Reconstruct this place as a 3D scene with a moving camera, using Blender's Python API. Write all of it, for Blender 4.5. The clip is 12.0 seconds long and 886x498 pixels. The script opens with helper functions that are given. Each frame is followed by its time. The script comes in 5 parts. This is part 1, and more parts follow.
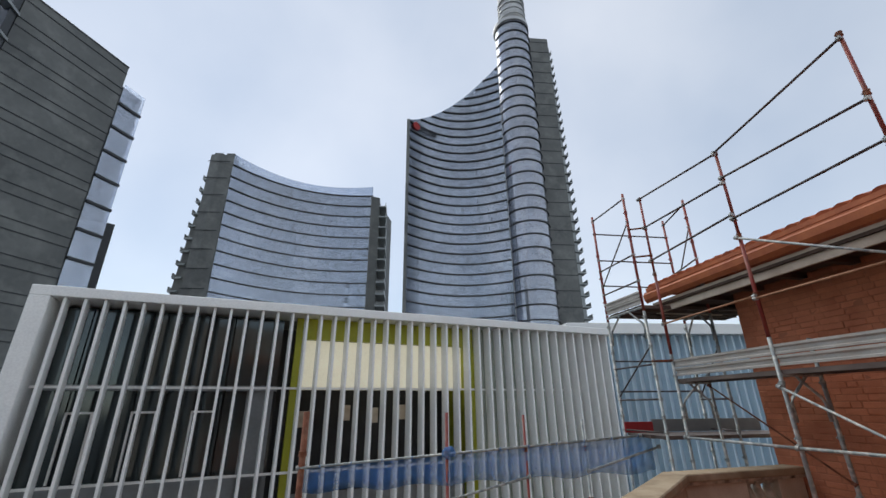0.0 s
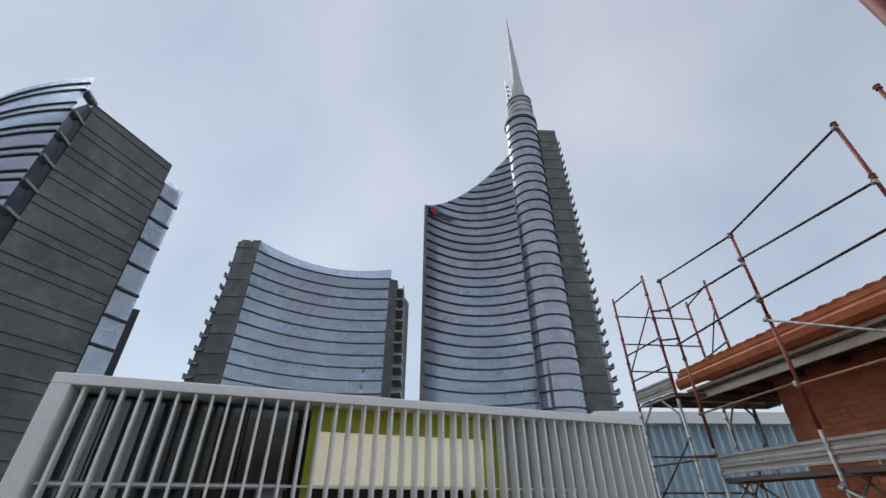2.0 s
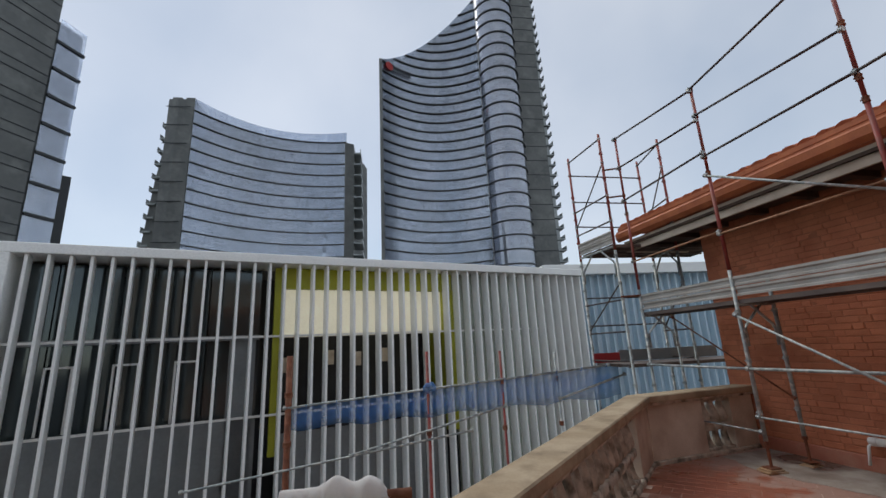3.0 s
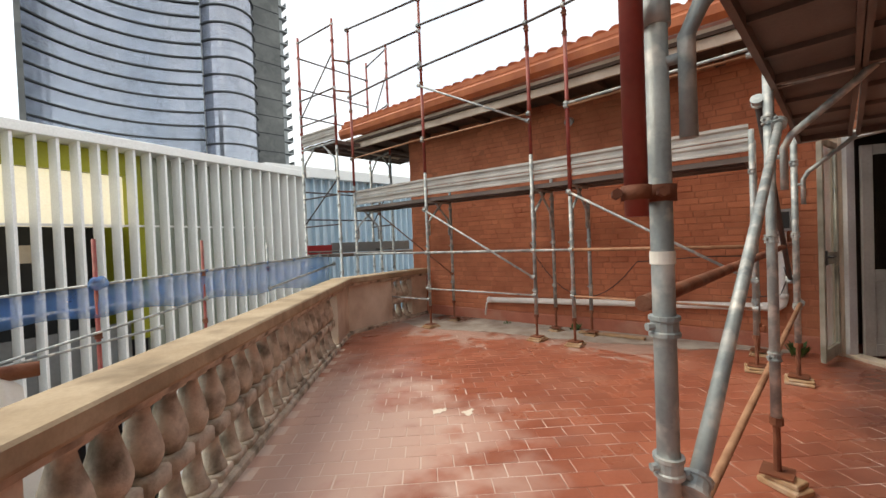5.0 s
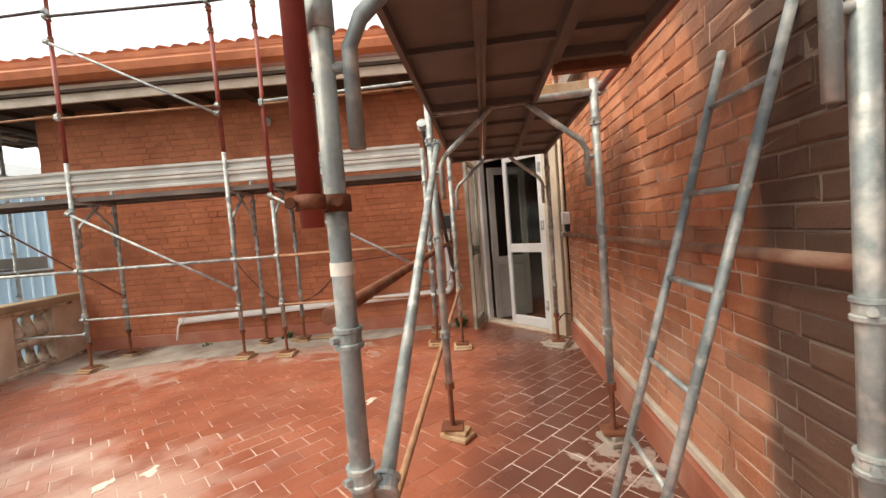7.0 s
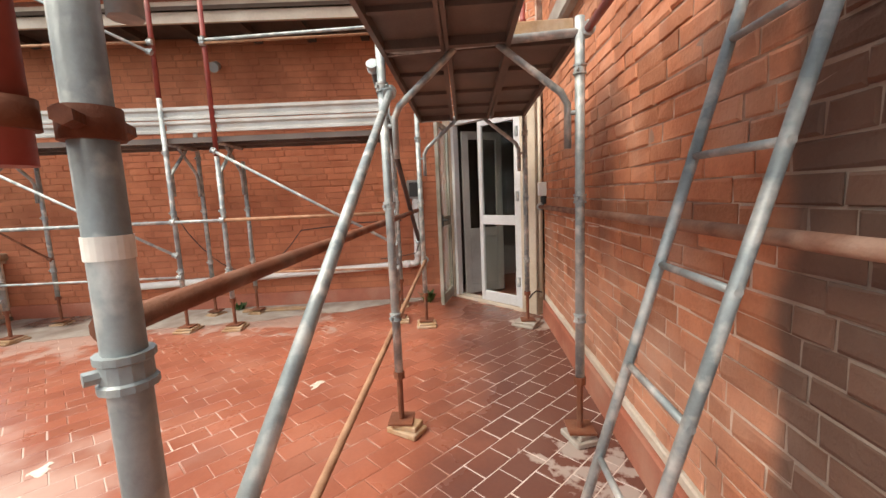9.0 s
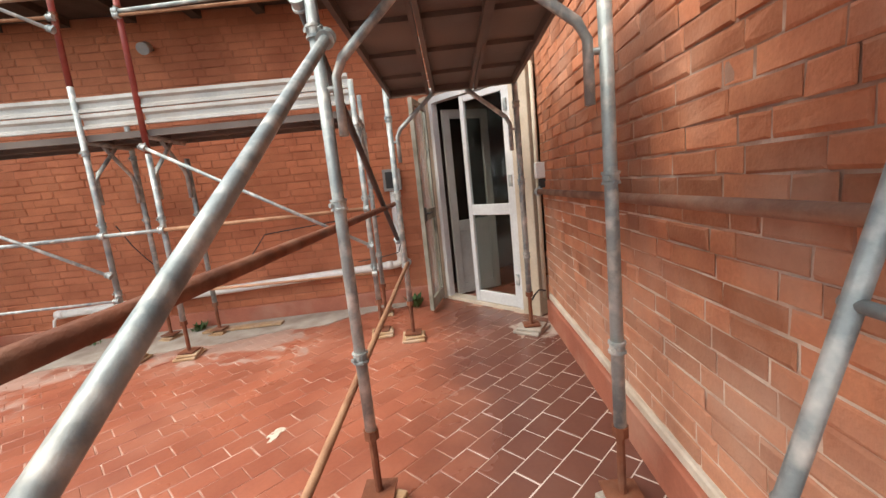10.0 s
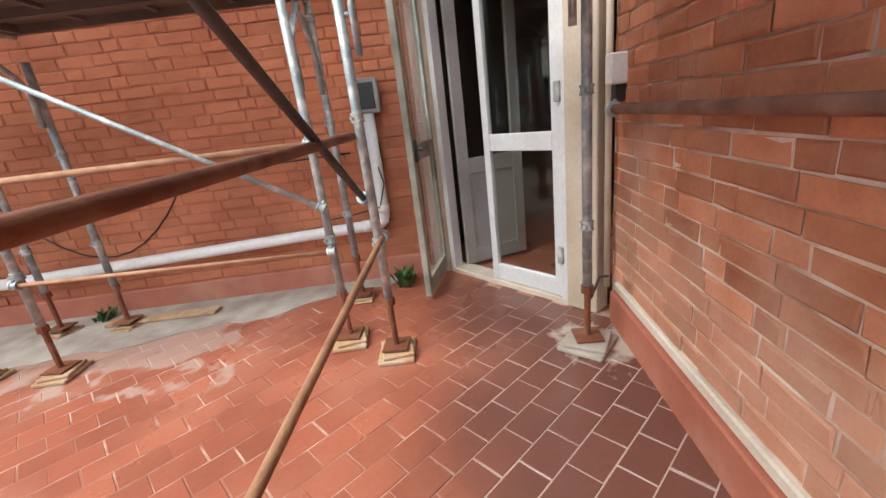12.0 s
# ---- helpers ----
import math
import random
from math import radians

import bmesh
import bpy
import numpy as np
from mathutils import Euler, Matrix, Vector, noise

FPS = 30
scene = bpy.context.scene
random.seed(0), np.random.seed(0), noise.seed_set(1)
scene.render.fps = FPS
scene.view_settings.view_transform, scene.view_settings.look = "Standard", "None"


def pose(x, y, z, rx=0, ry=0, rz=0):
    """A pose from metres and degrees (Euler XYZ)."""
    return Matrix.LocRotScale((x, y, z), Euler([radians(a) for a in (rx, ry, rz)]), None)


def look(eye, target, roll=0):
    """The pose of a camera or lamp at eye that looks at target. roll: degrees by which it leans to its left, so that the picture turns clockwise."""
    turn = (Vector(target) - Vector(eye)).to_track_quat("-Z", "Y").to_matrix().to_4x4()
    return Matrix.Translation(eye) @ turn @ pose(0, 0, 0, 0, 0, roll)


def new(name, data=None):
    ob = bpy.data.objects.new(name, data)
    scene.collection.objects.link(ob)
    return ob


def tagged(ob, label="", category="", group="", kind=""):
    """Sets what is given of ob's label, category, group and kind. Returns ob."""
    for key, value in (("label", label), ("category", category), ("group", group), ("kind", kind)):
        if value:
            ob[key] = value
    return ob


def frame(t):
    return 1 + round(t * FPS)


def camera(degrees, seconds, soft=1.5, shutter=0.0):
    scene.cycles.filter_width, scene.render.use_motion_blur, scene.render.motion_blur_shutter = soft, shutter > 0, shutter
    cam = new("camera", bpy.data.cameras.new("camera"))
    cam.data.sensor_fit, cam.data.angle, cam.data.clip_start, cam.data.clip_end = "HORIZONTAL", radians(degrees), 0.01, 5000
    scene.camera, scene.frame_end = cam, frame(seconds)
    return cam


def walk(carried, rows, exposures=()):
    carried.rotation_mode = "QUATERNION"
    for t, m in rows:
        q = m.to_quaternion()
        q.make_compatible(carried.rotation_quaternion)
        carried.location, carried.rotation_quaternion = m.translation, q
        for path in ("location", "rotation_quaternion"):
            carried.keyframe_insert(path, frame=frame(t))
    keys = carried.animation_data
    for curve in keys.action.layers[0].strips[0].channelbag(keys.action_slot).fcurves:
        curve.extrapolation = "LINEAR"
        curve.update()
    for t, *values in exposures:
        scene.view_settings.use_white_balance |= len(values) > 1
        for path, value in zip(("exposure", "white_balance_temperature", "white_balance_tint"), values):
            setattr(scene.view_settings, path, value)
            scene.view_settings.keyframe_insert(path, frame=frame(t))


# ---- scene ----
cam = camera(94.5, 12.0, shutter=0.0)
PATH = [
    (0, (0.571, -0.374, 1.683), (0.745, 1.486, 2.399), -0.6),
    (0.5, (0.579, -0.399, 1.685), (0.738, 1.411, 2.520), -0.6),
    (1, (0.543, -0.446, 1.678), (0.678, 1.282, 2.675), -0.3),
    (1.5, (0.529, -0.475, 1.688), (0.636, 1.186, 2.797), 0.1),
    (2, (0.533, -0.466, 1.694), (0.614, 1.222, 2.764), -0.2),
    (2.5, (0.582, -0.380, 1.702), (0.708, 1.440, 2.521), -1.8),
    (2.7, (0.593, -0.368, 1.688), (0.766, 1.508, 2.360), -2.5),
    (4.3, (0.630, -0.326, 1.357), (1.611, 1.417, 1.347), -1.2),
    (4.5, (0.627, -0.327, 1.362), (1.717, 1.350, 1.339), -1.7),
    (5, (0.727, -0.317, 1.354), (2.137, 1.102, 1.318), -2.3),
    (5.5, (0.779, -0.359, 1.355), (2.416, 0.790, 1.310), -3.1),
    (6, (0.795, -0.379, 1.354), (2.629, 0.417, 1.299), -4.0),
    (6.5, (0.816, -0.356, 1.362), (2.749, 0.154, 1.293), -4.3),
    (7, (0.850, -0.338, 1.371), (2.834, -0.110, 1.267), -4.5),
    (7.2, (0.883, -0.325, 1.376), (2.874, -0.181, 1.251), -4.5),
    (8.8, (1.104, -0.382, 1.346), (3.086, -0.347, 1.083), -5.2),
    (9, (1.246, -0.445, 1.343), (3.225, -0.309, 1.086), -2.5),
    (9.5, (1.494, -0.487, 1.335), (3.471, -0.337, 1.075), -2.4),
    (10, (1.898, -0.465, 1.338), (3.872, -0.369, 1.026), -5.9),
    (10.5, (2.248, -0.459, 1.335), (4.221, -0.251, 1.081), -4.5),
    (11, (2.681, -0.445, 1.302), (4.614, -0.080, 0.942), -3.5),
    (11.5, (3.055, -0.449, 1.304), (4.984, -0.223, 0.829), -7.4),
    (12, (3.394, -0.458, 1.272), (5.284, -0.292, 0.639), -6.9),
]
walk(cam, [(t, look(eye, target, roll)) for t, eye, target, roll in PATH],
     exposures=[(0.0, 0.06, 6650, 9), (1.0, -0.05, 6650, 9), (2.0, -0.16, 6650, 9), (2.7, -0.16, 6650, 9), (4.3, 0.70, 7500, 9), (5.5, 1.03, 7700, 9), (7.2, 1.45, 8000, 9), (8.8, 1.6, 7500, 9), (10.0, 1.62, 7200, 8), (12.0, 1.72, 6600, 6)])

# ---- world and sun: a bright overcast sky ----
world = bpy.data.worlds.new("overcast")
scene.world = world
world.use_nodes = True
wn, wl = world.node_tree.nodes, world.node_tree.links
wn.clear()
sky = wn.new("ShaderNodeTexSky")
sky.sky_type, sky.sun_disc = "NISHITA", False
sky.dust_density = 0.0
sky.sun_elevation, sky.sun_rotation = radians(52.1), radians(-31.0)
bg_sky = wn.new("ShaderNodeBackground")
wl.new(sky.outputs[0], bg_sky.inputs[0])
bg_sky.inputs[1].default_value = 0.05
coord = wn.new("ShaderNodeTexCoord")
cloud = wn.new("ShaderNodeTexNoise")
cloud.inputs["Scale"].default_value, cloud.inputs["Detail"].default_value = 2.2, 5.0
cloud.inputs["Roughness"].default_value = 0.45
wl.new(coord.outputs["Generated"], cloud.inputs["Vector"])
cloud_ramp = wn.new("ShaderNodeValToRGB")
cloud_ramp.color_ramp.elements[0].position, cloud_ramp.color_ramp.elements[0].color = 0.3, (0.46, 0.52, 0.61, 1)
cloud_ramp.color_ramp.elements[1].position, cloud_ramp.color_ramp.elements[1].color = 0.72, (0.70, 0.73, 0.78, 1)
wl.new(cloud.outputs[0], cloud_ramp.inputs[0])
bg_cloud = wn.new("ShaderNodeBackground")
wl.new(cloud_ramp.outputs[0], bg_cloud.inputs[0])
bg_cloud.inputs[1].default_value = 0.86
mix = wn.new("ShaderNodeAddShader")
wl.new(bg_sky.outputs[0], mix.inputs[0])
wl.new(bg_cloud.outputs[0], mix.inputs[1])
wout = wn.new("ShaderNodeOutputWorld")
wl.new(mix.outputs[0], wout.inputs[0])

sun_data = bpy.data.lights.new("sun", "SUN")
sun_data.energy, sun_data.angle, sun_data.color = 1.5, radians(40), (1.0, 0.96, 0.9)
sun = new("sun", sun_data)
sun.matrix_world = look((-6.0, 10.0, 15.0), (0, 0, 0))


# ---- materials ----
def material(name, base, second=None, rough=0.6, metal=0.0, scale=6.0, fine=60.0, bump=0.15, spread=0.0, stain=None,
             stain_amount=0.35, stain_scale=1.4, rough_spread=0.15, spec=0.5):
    """Two-scale noise colour, grain bump, stains in soft patches, and a shift of tone from piece to piece."""
    m = bpy.data.materials.new(name)
    m.use_nodes = True
    n, l = m.node_tree.nodes, m.node_tree.links
    b = n["Principled BSDF"]
    geo = n.new("ShaderNodeNewGeometry")
    big, small = n.new("ShaderNodeTexNoise"), n.new("ShaderNodeTexNoise")
    for tex, sc, det in ((big, scale, 4.0), (small, fine, 3.0)):
        tex.inputs["Scale"].default_value, tex.inputs["Detail"].default_value = sc, det
        l.new(geo.outputs["Position"], tex.inputs["Vector"])
    second = second or tuple(c * 0.72 for c in base)
    mixc = n.new("ShaderNodeMix")
    mixc.data_type = "RGBA"
    mixc.inputs["A"].default_value, mixc.inputs["B"].default_value = (*base, 1), (*second, 1)
    ramp = n.new("ShaderNodeMapRange")
    ramp.inputs["From Min"].default_value, ramp.inputs["From Max"].default_value = 0.35, 0.7
    l.new(big.outputs[0], ramp.inputs["Value"])
    l.new(ramp.outputs[0], mixc.inputs["Factor"])
    colour = mixc.outputs["Result"]
    hsv = n.new("ShaderNodeHueSaturation")
    l.new(colour, hsv.inputs["Color"])
    value = n.new("ShaderNodeMath")
    value.operation = "MULTIPLY_ADD"
    value.inputs[1].default_value, value.inputs[2].default_value = 0.3, 0.85
    l.new(small.outputs[0], value.inputs[0])
    last = value
    if spread:
        info = n.new("ShaderNodeObjectInfo")
        add = n.new("ShaderNodeMath")
        add.operation = "ADD"
        l.new(info.outputs["Random"], add.inputs[0])
        l.new(geo.outputs["Random Per Island"], add.inputs[1])
        frac = n.new("ShaderNodeMath")
        frac.operation = "FRACT"
        l.new(add.outputs[0], frac.inputs[0])
        sp = n.new("ShaderNodeMath")
        sp.operation = "MULTIPLY_ADD"
        sp.inputs[1].default_value, sp.inputs[2].default_value = spread, 1 - spread / 2
        l.new(frac.outputs[0], sp.inputs[0])
        mul = n.new("ShaderNodeMath")
        mul.operation = "MULTIPLY"
        l.new(value.outputs[0], mul.inputs[0])
        l.new(sp.outputs[0], mul.inputs[1])
        last = mul
    l.new(last.outputs[0], hsv.inputs["Value"])
    colour = hsv.outputs["Color"]
    if stain:
        st = n.new("ShaderNodeTexNoise")
        st.inputs["Scale"].default_value, st.inputs["Detail"].default_value = stain_scale, 6.0
        l.new(geo.outputs["Position"], st.inputs["Vector"])
        sr = n.new("ShaderNodeMapRange")
        sr.inputs["From Min"].default_value, sr.inputs["From Max"].default_value = 0.48, 0.72
        sr.inputs["To Max"].default_value = stain_amount
        l.new(st.outputs[0], sr.inputs["Value"])
        ms = n.new("ShaderNodeMix")
        ms.data_type = "RGBA"
        ms.inputs["B"].default_value = (*stain, 1)
        l.new(sr.outputs[0], ms.inputs["Factor"])
        l.new(colour, ms.inputs["A"])
        colour = ms.outputs["Result"]
    l.new(colour, b.inputs["Base Color"])
    rr = n.new("ShaderNodeMath")
    rr.operation = "MULTIPLY_ADD"
    rr.inputs[1].default_value, rr.inputs[2].default_value = rough_spread, rough - rough_spread / 2
    l.new(big.outputs[0], rr.inputs[0])
    l.new(rr.outputs[0], b.inputs["Roughness"])
    b.inputs["Metallic"].default_value = metal
    b.inputs["Specular IOR Level"].default_value = spec
    if bump:
        bp = n.new("ShaderNodeBump")
        bp.inputs["Strength"].default_value, bp.inputs["Distance"].default_value = bump, 0.004
        l.new(small.outputs[0], bp.inputs["Height"])
        l.new(bp.outputs[0], b.inputs["Normal"])
    return m


def patch(m, colour, axis_min, axis_max, noise_scale=2.0, wobble=0.5, soft=0.25, amount=0.8, rough=None):
    """Lays an uneven patch of another colour over a material, inside a box of the world with ragged edges."""
    n, l = m.node_tree.nodes, m.node_tree.links
    b = n["Principled BSDF"]
    geo = n.new("ShaderNodeNewGeometry")
    tex = n.new("ShaderNodeTexNoise")
    tex.inputs["Scale"].default_value, tex.inputs["Detail"].default_value = noise_scale, 5.0
    l.new(geo.outputs["Position"], tex.inputs["Vector"])
    shift = n.new("ShaderNodeMath")
    shift.operation = "MULTIPLY_ADD"
    shift.inputs[1].default_value, shift.inputs[2].default_value = wobble * 2, -wobble
    l.new(tex.outputs[0], shift.inputs[0])
    sep = n.new("ShaderNodeSeparateXYZ")
    l.new(geo.outputs["Position"], sep.inputs[0])
    fac = None
    for k in range(3):
        for bound, sign in ((axis_min[k], 1), (axis_max[k], -1)):
            if bound is None:
                continue
            add = n.new("ShaderNodeMath")
            add.operation = "ADD"
            l.new(sep.outputs[k], add.inputs[0])
            l.new(shift.outputs[0], add.inputs[1])
            mr = n.new("ShaderNodeMapRange")
            mr.interpolation_type = "SMOOTHSTEP"
            mr.inputs["From Min"].default_value = bound - soft * sign
            mr.inputs["From Max"].default_value = bound + soft * sign
            l.new(add.outputs[0], mr.inputs["Value"])
            if fac is None:
                fac = mr.outputs[0]
            else:
                mu = n.new("ShaderNodeMath")
                mu.operation = "MULTIPLY"
                l.new(fac, mu.inputs[0])
                l.new(mr.outputs[0], mu.inputs[1])
                fac = mu.outputs[0]
    sc = n.new("ShaderNodeMath")
    sc.operation = "MULTIPLY"
    sc.inputs[1].default_value = amount
    l.new(fac, sc.inputs[0])
    old = b.inputs["Base Color"].links[0].from_socket
    mx = n.new("ShaderNodeMix")
    mx.data_type = "RGBA"
    mx.inputs["B"].default_value = (*colour, 1)
    l.new(sc.outputs[0], mx.inputs["Factor"])
    l.new(old, mx.inputs["A"])
    l.new(mx.outputs["Result"], b.inputs["Base Color"])
    if rough is not None:
        oldr = b.inputs["Roughness"].links[0].from_socket
        mf = n.new("ShaderNodeMix")
        mf.inputs["B"].default_value = rough
        l.new(sc.outputs[0], mf.inputs["Factor"])
        l.new(oldr, mf.inputs["A"])
        l.new(mf.outputs["Result"], b.inputs["Roughness"])


BRICK = material("brick", (0.56, 0.235, 0.13), (0.44, 0.165, 0.09), rough=0.85, scale=7.0, fine=70, bump=0.9, spread=0.52,
                 stain=(0.60, 0.36, 0.26), stain_amount=0.55, stain_scale=2.6, spec=0.25)
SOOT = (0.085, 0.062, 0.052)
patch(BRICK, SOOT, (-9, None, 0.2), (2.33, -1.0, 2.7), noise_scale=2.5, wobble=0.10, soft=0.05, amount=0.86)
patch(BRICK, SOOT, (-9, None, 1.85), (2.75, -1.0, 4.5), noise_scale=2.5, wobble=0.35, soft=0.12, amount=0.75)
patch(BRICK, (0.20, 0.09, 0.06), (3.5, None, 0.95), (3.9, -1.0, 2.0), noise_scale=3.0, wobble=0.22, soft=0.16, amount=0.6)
patch(BRICK, (0.62, 0.40, 0.30), (2.4, None, 0.1), (5.7, -1.0, 0.75), noise_scale=4.0, wobble=0.5, soft=0.3, amount=0.35)
MORTAR = material("mortar", (0.86, 0.74, 0.63), (0.70, 0.50, 0.38), rough=0.95, scale=4.0, fine=120, bump=0.6, spec=0.2,
                  stain=(0.40, 0.17, 0.10), stain_amount=0.85, stain_scale=4.5)
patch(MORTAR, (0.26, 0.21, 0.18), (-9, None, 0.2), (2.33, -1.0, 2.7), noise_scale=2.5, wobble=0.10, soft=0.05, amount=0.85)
# upper joints: their shadow lines are painted into the mortar colour
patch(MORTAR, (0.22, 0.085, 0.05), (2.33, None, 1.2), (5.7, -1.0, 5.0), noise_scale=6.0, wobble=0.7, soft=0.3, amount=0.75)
# east wall: darker copy of the brick, under-deck shade put into its colour
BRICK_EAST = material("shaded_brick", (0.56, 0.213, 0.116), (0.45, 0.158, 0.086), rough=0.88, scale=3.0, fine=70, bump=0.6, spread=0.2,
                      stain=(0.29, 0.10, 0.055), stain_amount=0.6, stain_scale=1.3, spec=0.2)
# east joints toned close to the brick so they barely show
MORTAR_EAST = material("brick_toned_mortar", (0.43, 0.175, 0.10), (0.31, 0.115, 0.066), rough=0.95, scale=3.0, fine=120, bump=0.6, spec=0.2)
TILE = material("terracotta_tile", (0.34, 0.112, 0.066), (0.265, 0.078, 0.046), rough=0.32, scale=2.2, fine=45, bump=0.14,
                spread=0.24, stain=(0.44, 0.20, 0.135), stain_amount=0.45, stain_scale=1.6, rough_spread=0.4)
patch(TILE, (0.58, 0.42, 0.35), (0.9, 1.2, None), (3.1, 6.0, None), noise_scale=2.6, wobble=1.5, soft=0.5, amount=0.72, rough=0.6)
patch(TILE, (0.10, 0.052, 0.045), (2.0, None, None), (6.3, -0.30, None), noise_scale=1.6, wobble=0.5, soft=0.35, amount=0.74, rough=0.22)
patch(TILE, (0.42, 0.34, 0.29), (5.35, 1.2, None), (6.6, 3.4, None), noise_scale=5.5, wobble=0.9, soft=0.10, amount=0.55, rough=0.8)
patch(TILE, (0.42, 0.33, 0.28), (4.7, 3.2, None), (6.6, 5.6, None), noise_scale=4.0, wobble=1.0, soft=0.2, amount=0.55, rough=0.8)
patch(TILE, (0.60, 0.53, 0.47), (3.0, None, None), (3.25, -0.82, None), noise_scale=8.0, wobble=0.65, soft=0.05, amount=0.55, rough=0.75)
patch(TILE, (0.50, 0.43, 0.37), (5.2, None, None), (5.5, -0.9, None), noise_scale=9.0, wobble=0.3, soft=0.06, amount=0.8, rough=0.8)
GROUT = material("tile_grout", (0.26, 0.10, 0.062), (0.33, 0.15, 0.10), rough=0.9, scale=5.0, fine=70, bump=0.4,
                 stain=(0.60, 0.42, 0.33), stain_amount=1.0, stain_scale=5.0)
patch(GROUT, (0.70, 0.60, 0.54), (2.5, None, None), (4.2, -0.35, None), noise_scale=5.0, wobble=0.8, soft=0.15, amount=0.8)
patch(GROUT, (0.46, 0.36, 0.31), (4.2, None, None), (5.6, -0.35, None), noise_scale=5.0, wobble=0.6, soft=0.15, amount=0.7)
patch(GROUT, (0.60, 0.48, 0.41), (5.1, 0.9, None), (6.6, 5.6, None), noise_scale=5.0, wobble=0.6, soft=0.15, amount=0.6)
patch(GROUT, (0.66, 0.54, 0.47), (0.7, 0.9, None), (3.6, 6.0, None), noise_scale=2.5, wobble=1.0, soft=0.4, amount=0.85)
CEMENT = material("cement", (0.44, 0.40, 0.35), (0.30, 0.25, 0.21), rough=0.9, scale=4.0, fine=70, bump=0.5,
                  stain=(0.18, 0.12, 0.095), stain_amount=0.6, stain_scale=2.5)
patch(CEMENT, (0.09, 0.06, 0.05), (5.6, 4.3, None), (6.3, 5.05, 0.1), noise_scale=3.0, wobble=0.2, soft=0.08, amount=0.85, rough=0.15)
STONE = material("cast_stone", (0.66, 0.60, 0.51), (0.40, 0.35, 0.28), rough=0.9, scale=9.0, fine=80, bump=0.7,
                 stain=(0.07, 0.062, 0.045), stain_amount=0.9, stain_scale=6.5, spec=0.25)
COPING = material("coping_stone", (0.46, 0.37, 0.26), (0.35, 0.27, 0.18), rough=0.92, scale=3.0, fine=70, bump=0.4,
                  stain=(0.14, 0.105, 0.07), stain_amount=0.65, stain_scale=3.5, spec=0.2)
PLASTER = material("old_plaster", (0.74, 0.66, 0.56), (0.58, 0.49, 0.39), rough=0.92, scale=2.5, fine=60, bump=0.3,
                   stain=(0.32, 0.20, 0.14), stain_amount=0.5, stain_scale=2.0, spec=0.2)
SKIRT = material("red_skirting_paint", (0.46, 0.16, 0.10), (0.37, 0.12, 0.075), rough=0.7, scale=3.0, fine=60, bump=0.25,
                 stain=(0.55, 0.34, 0.25), stain_amount=0.5, stain_scale=2.5)
GALV = material("galvanised_steel", (0.40, 0.44, 0.44), (0.22, 0.26, 0.27), rough=0.55, metal=0.35, scale=7.0, fine=90, bump=0.3,
                stain=(0.74, 0.72, 0.67), stain_amount=0.9, stain_scale=15.0)
RUST = material("rusty_steel", (0.23, 0.075, 0.035), (0.13, 0.045, 0.025), rough=0.75, metal=0.2, scale=10.0, fine=110, bump=0.5,
                stain=(0.36, 0.2, 0.13), stain_amount=0.5, stain_scale=8.0)
TANRUST = material("tan_rusty_steel", (0.42, 0.23, 0.13), (0.28, 0.13, 0.07), rough=0.75, scale=10.0, fine=110, bump=0.5)
WALLRUST = material("dull_rusty_tube", (0.31, 0.155, 0.10), (0.19, 0.085, 0.055), rough=0.75, scale=9.0, fine=100, bump=0.5,
                    stain=(0.46, 0.32, 0.25), stain_amount=0.5, stain_scale=7.0)
REDPAINT = material("red_oxide_paint", (0.30, 0.045, 0.035), (0.20, 0.035, 0.028), rough=0.5, scale=8.0, fine=80, bump=0.2,
                    stain=(0.30, 0.16, 0.1), stain_amount=0.4, stain_scale=6.0)
DARKTUBE = material("dark_tube", (0.10, 0.085, 0.08), (0.06, 0.05, 0.05), rough=0.55, metal=0.4, scale=8, fine=80, bump=0.2)
ALU = material("ribbed_aluminium", (0.52, 0.51, 0.48), (0.38, 0.37, 0.345), rough=0.5, metal=0.25, scale=3.0, fine=60, bump=0.15,
               stain=(0.42, 0.34, 0.28), stain_amount=0.45, stain_scale=3.5)
DECK = material("deck_steel", (0.165, 0.135, 0.12), (0.11, 0.086, 0.073), rough=0.65, metal=0.2, scale=4.0, fine=70, bump=0.2,
                stain=(0.36, 0.29, 0.24), stain_amount=0.4, stain_scale=2.0)
TIMBER = material("pale_timber", (0.45, 0.29, 0.16), (0.33, 0.2, 0.11), rough=0.85, scale=12.0, fine=90, bump=0.5,
                  stain=(0.55, 0.45, 0.36), stain_amount=0.6, stain_scale=9.0)
WHITEWOOD = material("white_fascia_paint", (0.64, 0.57, 0.47), (0.50, 0.43, 0.34), rough=0.7, scale=4.0, fine=50, bump=0.2,
                     stain=(0.3, 0.2, 0.14), stain_amount=0.35)
COPPER = material("orange_gutter", (0.48, 0.15, 0.055), (0.36, 0.10, 0.04), rough=0.5, metal=0.15, scale=4.0, fine=50, bump=0.15)
ROOFTILE = material("roof_tile", (0.52, 0.15, 0.06), (0.36, 0.09, 0.04), rough=0.8, scale=5.0, fine=70, bump=0.3, spread=0.35)
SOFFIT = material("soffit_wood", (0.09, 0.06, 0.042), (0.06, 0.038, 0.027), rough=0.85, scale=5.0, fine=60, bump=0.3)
CREAM = material("cream_paint", (0.62, 0.54, 0.43), (0.50, 0.42, 0.32), rough=0.7, scale=3.0, fine=50, bump=0.2,
                 stain=(0.40, 0.30, 0.22), stain_amount=0.4, stain_scale=3.0)
